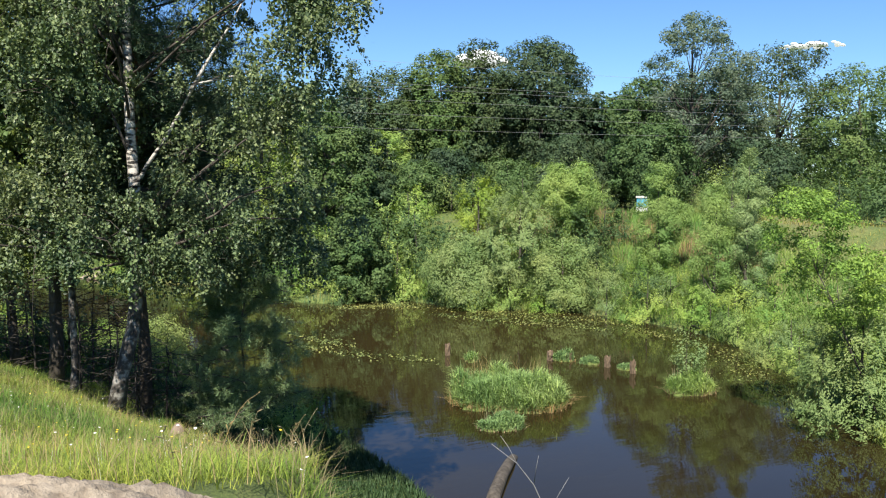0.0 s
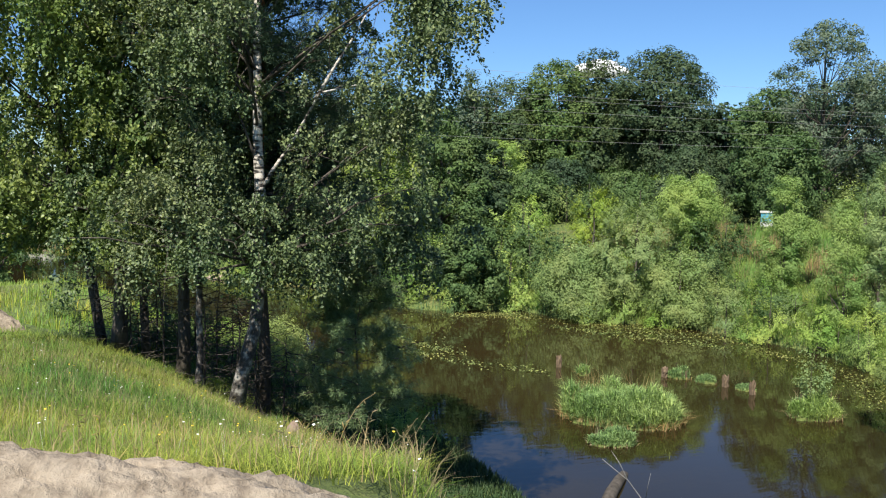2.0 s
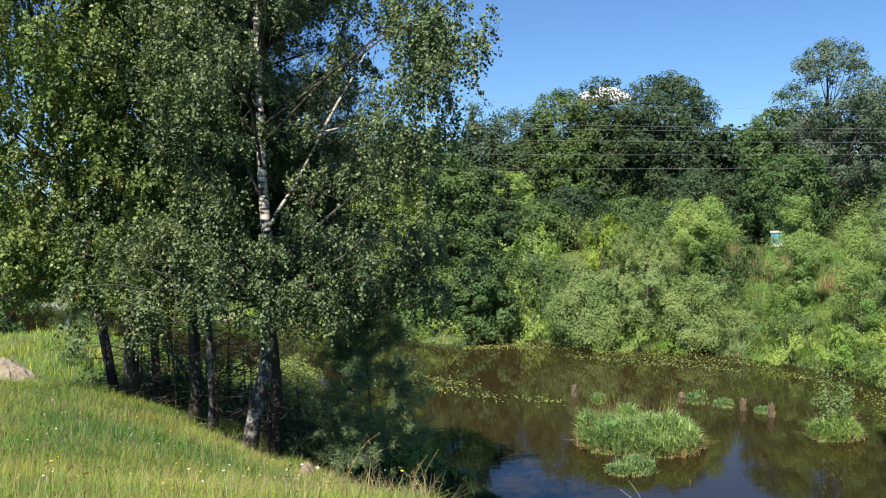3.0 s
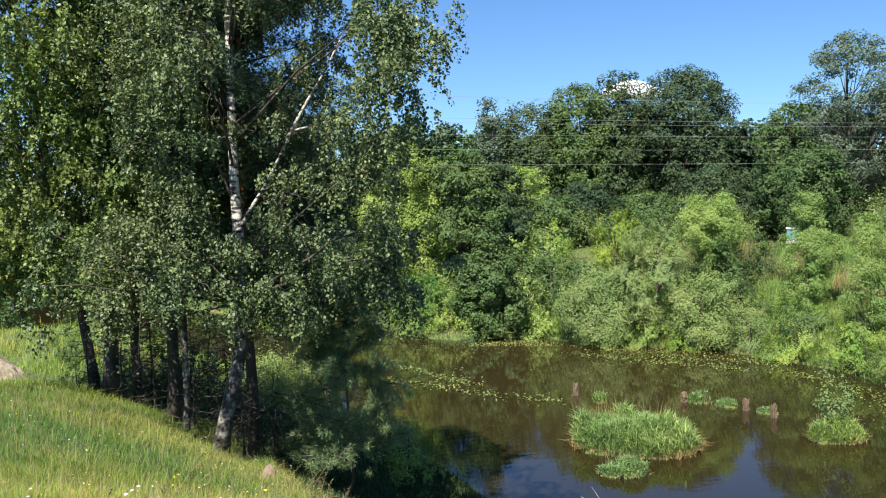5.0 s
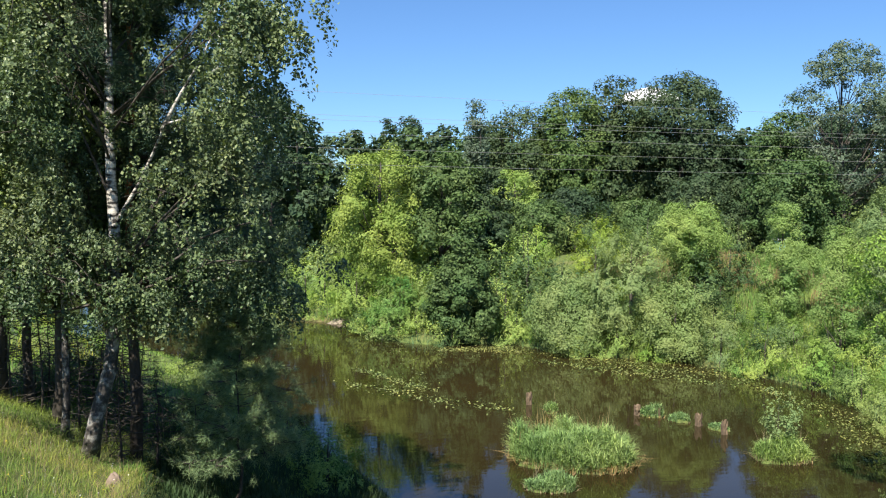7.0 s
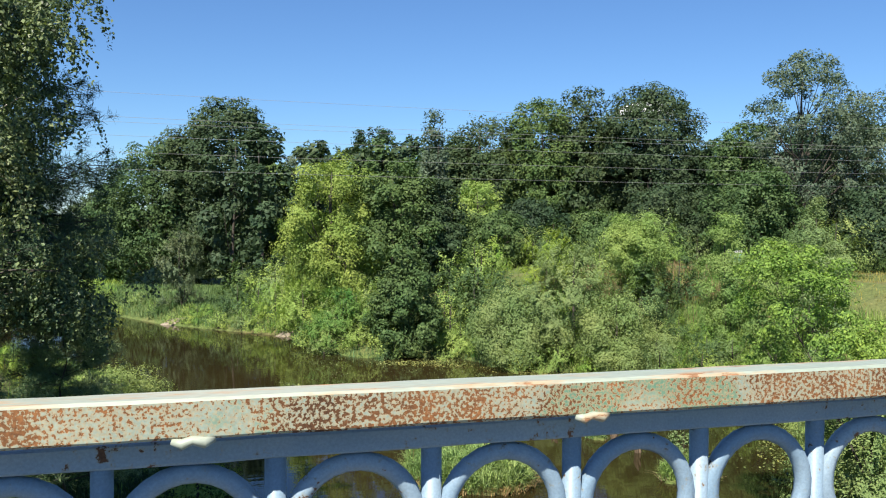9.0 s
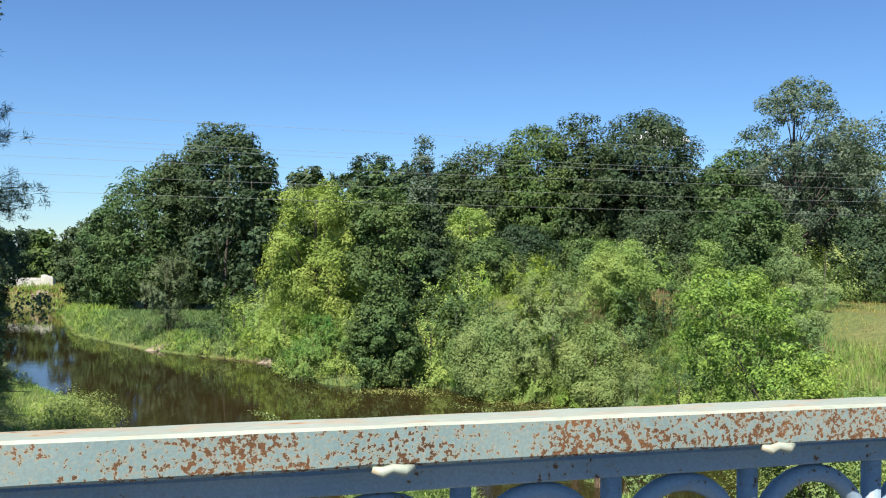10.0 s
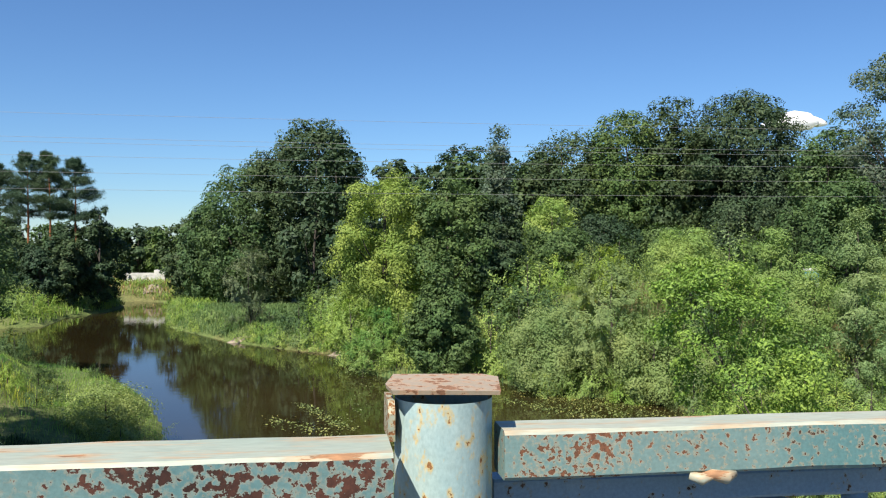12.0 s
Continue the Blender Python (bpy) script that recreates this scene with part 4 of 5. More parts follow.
make_tree("willow_bush", 38.6, 38.6, 0.7, 1.3, "ovate", "willow", leaf=0.15, blobs=22, per=600, frac=0.44, split=False, low=0.02, trunk=0.1, seed=150, label="green willow bush beside the silvery one", category="bush", aspect=0.5, fine=True)
make_tree("maple_tree", 28.4, 19.6, 0.9, 1.95, "round", "fresh", leaf=0.125, boughs=60, apart=0.42, blobs=100, per=130, frac=0.22, low=0.45, trunk=0.045, seed=51, label="fresh light green sapling leaning out by the bridge", limbs=20, aspect=0.5, lean=(-3.3, 1.5), flat=0.7)
make_tree("maple_tree", 33.2, 17.0, 8.2, 2.9, "ovate", "fresh", leaf=0.14, blobs=90, per=120, frac=0.24, low=0.1, trunk=0.14, seed=52, label="light green young tree at the bridge end", limbs=30, aspect=0.7)
make_tree("willow_bush", 28.1, 20.5, -2.7, 2.2, "dome", "grey", leaf=0.13, blobs=26, per=1000, frac=0.4, split=False, low=0.1, trunk=0.08, seed=53, label="grey willow bush overhanging the pond by the bridge", category="bush", aspect=0.45)

# lower bushes along the pond, four kinds
kinds = {}
for fine_leaf in (True, False):
    for i, (mat, lf) in enumerate((("willow", 0.19), ("weed", 0.2), ("grey", 0.19), ("alder", 0.2))):
        px = 70 + 5 * i + 20 * fine_leaf
        kinds[fine_leaf, i] = make_tree("shore_bush", px, 31, gz(px, 31) + 2.2, 1.6, "dome", mat, leaf=lf * (0.85 if fine_leaf else 1.3), blobs=10, per=420 if fine_leaf else 180, frac=0.44, split=False, low=0.0,
                                        trunk=0.06, seed=60 + i, label=("light green willow shrub on the river bank", "leafy green shrub on the river bank",
                                                                        "greyish willow shrub on the river bank", "dark green alder shrub on the river bank")[i],
                                        category="bush", group="bank shrubs", aspect=0.42, limbs=2)
rng = np.random.default_rng(77)


def bush_at(x, y, s, k, turn, tall=1.0):
    return copy_thing(kinds[y < 57, k], Matrix.Translation((x, y, gz(x, y) - 0.1)) @ Matrix.Rotation(turn, 4, "Z") @ Matrix.Diagonal((s, s, s * tall, 1)))


for i in range(3, 23):
    (ax, ay), (bx, by) = SHORE[i], SHORE[i + 1]
    ln = math.hypot(bx - ax, by - ay)
    nx, ny = (by - ay) / ln, -(bx - ax) / ln
    if float(shore_distance(np.array([(ax + bx) / 2 + nx]), np.array([(ay + by) / 2 + ny]))[0]) < 0:
        nx, ny = -nx, -ny
    gap = 3.1 if i < 12 else 2.1
    for j in range(int(ln / gap) + 1):
        u = (j + rng.random()) / (int(ln / gap) + 1)
        for off, s in ((0.2, 0.8), (2.4, 1.0), (5.2, 1.05)) if i > 7 else ((0.5, 0.42), (1.8, 0.5)):
            o = off + rng.normal() * 0.5 + (0.35 if ay < 30 else 0)
            x, y = ax + (bx - ax) * u + nx * o, ay + (by - ay) * u + ny * o
            if y < 6 or (x > 33 and y < 46 and o > 3):
                continue
            bush_at(x, y, s * (0.85 + 0.55 * rng.random()), int(rng.choice([0, 0, 1, 1, 2, 3] if y > 32 else [0, 2, 2, 1])), rng.random() * 6.28, 0.8 + 0.4 * rng.random())

# shrubs up the slope and under the wood
rng = np.random.default_rng(78)
for _ in range(120):
    x, y = 14 + 56 * rng.random(), 40 + 60 * rng.random()
    d = float(shore_distance(np.array([x]), np.array([y]))[0])
    meadow = 37 < x < 54 and y < 59 and y > 0.2 * x
    if d < 6 or y < 92 - 0.9 * x or (meadow and rng.random() < 0.45) or abs(x - 0.86 * y) < 2.4:
        continue
    bush_at(x, y, 1.2 + 0.9 * rng.random(), int(rng.choice([0, 1, 2, 3, 3])), rng.random() * 6.28, 0.9 + 0.3 * rng.random())
for x, y, s, k in ((38.9, 52.8, 1.9, 3), (40.4, 37.0, 0.9, 3), (37.6, 50.6, 1.5, 2), (36.2, 51.8, 1.4, 0), (38.9, 50.2, 1.1, 3), (40.2, 51.6, 1.0, 3), (39.6, 43.6, 0.8, 1), (41.6, 43.4, 0.7, 0)):
    bush_at(x, y, s, k, x)
for _ in range(56):
    x, y = 29 + 18 * rng.random(), 13 + 24 * rng.random()
    if float(shore_distance(np.array([x]), np.array([y]))[0]) > 1.0:
        bush_at(x, y, 0.45 + 0.35 * rng.random(), int(rng.choice([0, 1, 1, 2, 3])), rng.random() * 6.28, 0.8 + 0.3 * rng.random())
for x, y, s in ((30.2, 57.6, 1.3), (29.6, 60.6, 1.6), (32.2, 60.2, 1.6), (31.0, 63.8, 1.8), (28.6, 64.0, 1.7)):
    bush_at(x, y, s, 3, rng.random() * 6.28)
make_tree("alder_tree", 29.6, 70.0, 5.0, 2.2, "column", "dark", leaf=0.3, blobs=70, per=150, frac=0.28, low=0.0, trunk=0.2, seed=801, label="dark alder in the gap between the willows")
make_tree("fir_tree", 35.8, 135, 15.9, 1.7, "cone", "dark", leaf=0.45, blobs=60, per=60, frac=0.3, low=0.1, trunk=0.25, seed=802, label="dark fir spire rising behind the wood")
make_tree("fir_tree", 40.1, 135, 16.3, 2.3, "ovate", "alder", leaf=0.45, blobs=60, per=70, frac=0.3, low=0.1, trunk=0.25, seed=803, label="light green crown behind the wood")
# the wood's inner rows
for k in range(34):
    x, y = 16 + 2.1 * k + rng.normal() * 0.8, 107 + rng.normal() * 4 - 0.02 * k * k
    make_tree("forest_tree", x, y, 9.2 + 3.2 * rng.random() + (1.2 if k > 12 else 0), 3.4, "ovate", ("oak", "dark", "alder")[k % 3], leaf=0.7, blobs=34, per=66, frac=0.3, low=0.0, trunk=0.22,
              seed=400 + k, label="green tree in the thick of the wood", group="wood", limbs=4)

# ---- the birch clump by the road ----
def make_birch(x, y, top, r, seed, label, trunk=0.2, blobs=140, per=260, low=0.28, path=None, mat="birch", bark="birchbark", leaf=0.10, name="birch_tree", droop=1.2, limbs=45, frac=0.14, gap=None, sprays=(), boughs=()):
    """A near tree: bent trunk, many thin boughs, hanging sprays of small leaves."""
    rng = np.random.default_rng(seed)
    z0 = gz(x, y) - 0.15
    h = top - z0
    tree = tagged(new(name), label, "tree")
    tree.location = (x, y, z0)
    zs = np.linspace(0, 1, 14)
    bend = path(zs) if path else np.zeros((14, 2))
    wob = np.cumsum(rng.normal(size=(14, 2)) * 0.035, 0)
    wob[0] = 0
    line = np.stack([bend[:, 0] + wob[:, 0], bend[:, 1] + wob[:, 1], zs * h * 0.95], 1)
    rad = trunk * (1 - 0.92 * zs) ** 0.75
    rad[0] *= 1.3
    g = Geo()
    tube(g, line, rad, 14)
    c, br = crown_blobs(h * low, h, r, "ovate", blobs, frac, rng)
    c[:, 0] += np.interp(c[:, 2], line[:, 2], line[:, 0])
    c[:, 1] += np.interp(c[:, 2], line[:, 2], line[:, 1])
    for (sx, sy, sz, wx, wy, wz, cnt) in sprays:
        c = np.concatenate([c, np.array([sx, sy, sz]) + rng.normal(size=(cnt, 3)) * [wx, wy, wz]])
        br = np.concatenate([br, 0.25 + 0.3 * rng.random(cnt)])
    if gap:
        hide = (c[:, 1] < line[5, 1] + 0.2) & (np.abs(c[:, 0] - np.interp(c[:, 2], line[:, 2], line[:, 0]) + 0.1) < 0.2 + br) & (c[:, 2] > gap[0]) & (c[:, 2] < gap[1])
        dx = c[:, 0] - np.interp(c[:, 2], line[:, 2], line[:, 0])
        hide |= (dx > 0.1) & (dx < 2.3) & (c[:, 2] > 4.8) & (c[:, 2] < 11) & (rng.random(len(c)) < 0.62)
        c, br = c[~hide], br[~hide]
    bg = Geo()
    for i in rng.choice(len(c), min(limbs, len(c)), replace=False):
        e = c[i]
        s = np.clip(e[2] / h - 0.10 - 0.08 * rng.random(), 0.26, 0.9)
        st = np.array([np.interp(s * h * 0.95, line[:, 2], line[:, k]) for k in range(3)])
        u = np.linspace(0, 1, 7)[:, None]
        pts = st + (e - st) * u + np.array([0, 0, 1.0]) * (u * (1 - u)) * 0.5 + rng.normal(size=(7, 3)) * 0.06 * u
        tube(bg, pts, np.interp(s, zs, rad) * 0.27 * (1 - 0.88 * u[:, 0]) + 0.006, 6)
        for _ in range(3):
            w = pts[rng.integers(3, 7)]
            d = rng.normal(size=3) * 0.5
            tube(bg, [w, w + d * 0.5 + [0, 0, 0.05], w + d + [0, 0, -0.25 * droop]], [0.012, 0.008, 0.004], 4)
    for pts in boughs:
        pts = np.array(pts) - np.array([x, y, z0])
        tube(g, pts, np.linspace(0.05, 0.012, len(pts)), 8)
    part("trunk", g.mesh("trunk", [M[bark]], True), tree)
    part("branchwork", bg.mesh("branchwork", [M[bark if bark != "birchbark" else "bark"]], True), tree)
    twigs = 13
    m = len(c) * twigs
    a = rng.random(m) * 6.283
    d = np.stack([np.cos(a), np.sin(a), 0.5 * rng.normal(size=m)], 1)
    rr = np.repeat(br, twigs)
    st = np.repeat(c, twigs, 0) + d * (rr * (0.15 + 0.5 * rng.random(m)))[:, None]
    hang = rr * (0.5 + 0.8 * rng.random(m)) * (0.4 + 0.6 * droop)
    k = max(4, int(per * 0.29 * 4 / twigs))
    w = np.tile((np.arange(k) + 0.5) / k, m) + 0.05 * rng.normal(size=m * k)
    own = np.repeat(np.arange(m), k)
    pos = st[own] + d[own] * (rr[own] * 0.55 * np.sqrt(np.clip(w, 0, 1)))[:, None]
    pos[:, 2] += 0.12 * rr[own] - hang[own] * w ** 1.6
    pos += rng.normal(size=pos.shape) * leaf * 0.55
    nrm = unit(0.55 * d[own] * [1, 1, 0] + 0.5 * rng.normal(size=pos.shape) + [0, 0, 0.5])
    held = pos[:, 2] > 2.9 + 0.3 * rng.normal(size=len(pos))
    pos, nrm = pos[held], nrm[held]
    v, q = leaf_quads(pos, nrm, leaf, 0.72, rng, np.array([0, 0, -0.8]) + 0.5 * rng.normal(size=pos.shape))
    part("crown", mesh_np("crown", v, q, None, [M[mat]]), tree)
    return tree


make_birch(2.45, 20.8, 10.5, 3.35, 101, "old white birch leaning, black furrows at its foot", 0.175, 300, 250, 0.36,
           lambda z: np.stack([0.55 * np.clip(z * 6, 0, 1) ** 1.4, 0 * z], 1), leaf=0.08, gap=(5.4, 10.2),
           boughs=(((3.0, 20.75, 0.9), (3.32, 20.7, 1.51), (3.63, 20.4, 2.02), (3.91, 20.0, 2.63), (4.17, 19.6, 3.23), (4.6, 19.3, 3.35), (5.07, 19.0, 3.44), (6.06, 18.5, 4.01)),
                   ((4.1, 19.7, 3.1), (4.3, 19.5, 3.5), (4.47, 19.4, 3.83), (4.9, 19.2, 4.56), (5.2, 19.0, 5.2))),
           sprays=((3.4, -4.4, 8.9, 0.5, 0.7, 1.0, 44), (2.9, -2.6, 7.2, 0.5, 0.6, 0.9, 26), (2.3, -1.6, 10.3, 0.8, 0.8, 1.2, 34), (3.7, -1.3, 4.5, 0.7, 0.5, 0.5, 34), (0.2, -1.0, 4.7, 1.3, 0.6, 0.5, 34), (-2.2, -0.6, 4.9, 1.0, 0.6, 0.7, 26), (1.0, -1.3, 5.6, 0.6, 0.5, 1.0, 20), (1.2, -1.2, 4.0, 0.7, 0.4, 0.5, 16)))
make_birch(1.75, 22.5, 10.0, 2.6, 102, "thin white birch in the clump", 0.09, 90, 220, 0.24, leaf=0.115)
make_birch(-0.15, 25.0, 11.5, 5.0, 103, "leafy dark-trunked alder at the edge of the clump", 0.21, 300, 330, 0.22, None, "young", "bark", 0.098, "alder_tree", 0.6,
           sprays=((-1.6, -1.5, 4.0, 1.6, 1.0, 0.5, 46), (1.3, -1.2, 3.9, 1.3, 0.9, 0.5, 34)))
make_birch(0.6, 25.2, 9.5, 2.6, 104, "slim dark alder leaning in the clump", 0.13, 80, 220, 0.28, lambda z: np.stack([-0.5 * z, 0 * z], 1), "alder", "bark", 0.13, "alder_tree", 0.6)
make_birch(1.45, 24.0, 10.5, 2.8, 105, "dark alder in the middle of the clump", 0.17, 100, 220, 0.28, None, "alder", "bark", 0.13, "alder_tree", 0.6)
make_birch(-0.5, 26.3, 11.6, 4.3, 106, "leafy alder leaning away from the clump over the meadow", 0.15, 230, 280, 0.3, lambda z: np.stack([-2.6 * z, 0.4 * z], 1), "young", "bark", 0.105, "alder_tree", 0.6)
def dead_sapling(x, y, h, seed):
    """A bare young tree killed by shade: thin stem, tangle of dry twigs."""
    rng = np.random.default_rng(seed)
    g = Geo()
    zs = np.linspace(0, 1, 7)[:, None]
    line = np.array([0, 0, h]) * zs + np.cumsum(rng.normal(size=(7, 3)) * [0.06, 0.06, 0], 0) * zs
    tube(g, line, 0.035 * (1 - 0.8 * zs[:, 0]), 6)
    for _ in range(42):
        s = 0.08 + 0.85 * rng.random()
        st = np.array([np.interp(s, zs[:, 0], line[:, k]) for k in range(3)])
        a, ln = rng.random() * 6.283, 0.4 + 0.9 * rng.random()
        d = np.array([math.cos(a), math.sin(a), 0.25 * rng.normal() - 0.1]) * ln
        u = np.linspace(0, 1, 4)[:, None]
        pts = st + d * u + rng.normal(size=(4, 3)) * 0.05 * u
        tube(g, pts, 0.012 * (1 - 0.7 * u[:, 0]), 4)
        for _ in range(2):
            w = pts[rng.integers(1, 4)]
            e = w + rng.normal(size=3) * 0.22
            tube(g, [w, (w + e) / 2 + rng.normal(size=3) * 0.02, e], [0.006, 0.005, 0.003], 3)
    ob = tagged(new("dead_sapling", g.mesh("dead_sapling", [M["bark"]], True)), "bare dead sapling with a tangle of dry twigs", "tree", "dead saplings")
    ob.location = (x, y, gz(x, y) - 0.05)


for k, (x, y, h) in enumerate(((1.0, 24.4, 3.2), (2.0, 23.4, 3.0), (3.1, 21.7, 2.7), (2.7, 22.6, 3.0), (-0.7, 25.6, 2.8), (3.9, 22.4, 2.4), (0.2, 24.8, 2.6), (1.4, 25.4, 3.0), (2.4, 24.6, 3.1), (3.4, 23.6, 2.9), (-0.2, 26.4, 2.7), (0.9, 26.4, 2.9), (2.9, 25.6, 2.6))):
    dead_sapling(x, y, h, 500 + k)
make_pine(3.4, 22.4, 10.0, 3.4, 107, "dark pine behind the birch, ruddy upper trunk", 0.24, 0.16, 0.17, 32, per=42, side=True, flat=0.3, thin=0.045, fat=1.2)

make_pine(5.6, 22.2, -0.9, 1.6, 108, "young dark pine with drooping boughs above the shore", 0.24, 0.045, 0.14, 13, mat="youngneedle", per=34, fat=1.4, thin=0.04)
for x, y, s in ((0.4, 27.4, 0.7), (2.0, 27.0, 0.8), (3.4, 26.2, 0.75), (1.2, 28.4, 0.8), (-1.2, 27.6, 0.6)):
    bush_at(x, y, s, 3, x)
for x, y, s, k in ((7.6, 36.5, 0.8, 2), (7.9, 39.0, 0.75, 0), (8.4, 33.4, 0.7, 2), (9.1, 28.3, 0.95, 0), (9.6, 30.0, 0.6, 1)):
    bush_at(x, y, s, k, y)

# ---- left bank and distance ----
for k, (x, y, top, r) in enumerate(((-22.6, 121, 12.9, 3.4), (-19.4, 120, 12.8, 3.0), (-16.6, 120, 11.9, 3.3), (-26.5, 122, 11.5, 3.4))):
    make_pine(x, y, top, r, 111 + k, "tall dark pine with layered crown on the far bank", 0.56, 0.24, 0.42, 11, per=26, fat=1.0, flat=0.22)
for k, (x, y, top, r) in enumerate(((-13.4, 119, 6.0, 2.0), (-14.8, 121, 5.0, 2.6), (-17.5, 117, 2.2, 2.8), (-20.5, 116, 1.4, 3.0), (-23.5, 116, 2.2, 3.2), (-27, 114, 6.4, 3.6), (-14.0, 126, 3.6, 2.4), (-16.2, 115.5, 1.4, 2.4), (-19, 114, 0.6, 2.6))):
    make_tree("maple_tree", x, y, top, r, "ovate", ("dark", "oak")[k % 2], leaf=0.42, blobs=56, per=90, frac=0.28, low=0.0, trunk=0.25, seed=700 + k, label="dark tree under the pines")
make_tree("maple_tree", -7.6, 60, 4.2, 3.0, "ovate", "alder", leaf=0.24, blobs=70, per=170, frac=0.26, low=0.04, trunk=0.2, seed=115, label="green tree on the grassy spit")
make_tree("willow_bush", 6.2, 40.2, -5.2, 1.9, "dome", "grey", leaf=0.17, blobs=18, per=420, frac=0.42, split=False, low=0.0, trunk=0.08, seed=117, label="round willow bush at the tip of the spit", category="bush", aspect=0.4, fine=True)
rng = np.random.default_rng(79)
for x, y, s in ((-17.6, 101, 1.3), (-19.5, 102, 1.5), (-16.6, 104, 1.1), (-18.5, 106, 1.4), (-21, 105, 1.6), (-16.5, 109, 1.0), (-14.2, 117.5, 1.0), (-20, 110, 1.5), (-13.2, 124, 1.1), (-6.0, 137.5, 0.9), (-4.5, 131, 1.2), (-9.5, 142, 0.9), (-5.0, 143, 1.0), (-12.5, 143, 0.7)):
    bush_at(x, y, s, int(rng.choice([0, 1, 2, 3])), rng.random() * 6.28)
for x, y, s in ((0.0, 35.0, 0.6), (-2.2, 37.0, 0.55), (1.8, 33.5, 0.6)):
    bush_at(x, y, s, 3, rng.random() * 6.28)
for x, y, s in ((2.2, 47, 0.55), (4.4, 44.5, 0.45), (0.2, 50.5, 0.7), (3.2, 40.5, 0.5), (1.0, 43.5, 0.6), (-2.5, 55, 0.9), (5.2, 47.5, 0.4), (-1.5, 62.0, 0.45), (-4.0, 64.5, 0.35), (-7.5, 65.5, 0.35), (1.6, 57, 0.4)):
    bush_at(x, y, s, int(rng.choice([0, 1, 3])), rng.random() * 6.28)
far = np.random.default_rng(8)
for k in range(26):
    x = -62 + 3.6 * k
    make_tree("forest_tree", x + far.normal() * 0.8, 168 + far.normal() * 4, 2.6 + far.random() * 1.8 + 0.06 * abs(x + 15), 3.4, "ovate", ("dark", "oak", "alder")[k % 3], leaf=0.9, blobs=34, per=44,
              frac=0.3, low=0.0, trunk=0.3, seed=200 + k, label="distant dark tree closing the valley", group="distant wood", limbs=3)
for k in range(14):
    x = 46 + 8 * k
    make_tree("forest_tree", x + far.normal() * 1.5, 128 + far.normal() * 6 - 0.25 * k * k, 9.5 + far.random() * 3, 6.0, "ovate", ("dark", "oak")[k % 2], leaf=1.0, blobs=30, per=50,
              frac=0.3, low=0.0, trunk=0.3, seed=230 + k, label="dark tree deep in the wood", group="distant wood", limbs=3)

# ---- things in the water ----
def blades(pts, zs, hgt, width, rng, lean=0.5, seg=2):
    """Curved blades of grass, as one sheet of triangles each."""
    n = len(pts)
    a = rng.random(n) * 6.283
    d = np.stack([np.cos(a), np.sin(a)], 1)
    side = np.stack([-d[:, 1], d[:, 0]], 1)
    h = hgt * (0.55 + 0.75 * rng.random(n))
    l = lean * h * (0.2 + rng.random(n))
    w = width * (0.7 + 0.6 * rng.random(n))
    base = np.stack([pts[:, 0], pts[:, 1], zs], 1)
    v = np.zeros((n, 5, 3))
    for j, (u, ww) in enumerate(((0, 1), (0, -1), (0.55, 0.8), (0.55, -0.8), (1, 0))):
        v[:, j] = base
        v[:, j, :2] += side * (w * ww / 2)[:, None] + d * (l * u ** 2)[:, None]
        v[:, j, 2] += h * u - 0.25 * l * u ** 3
    k = np.arange(n)[:, None] * 5
    return v.reshape(-1, 3), k + np.array([[0, 1, 3, 2]]), k + np.array([[2, 3, 4]])


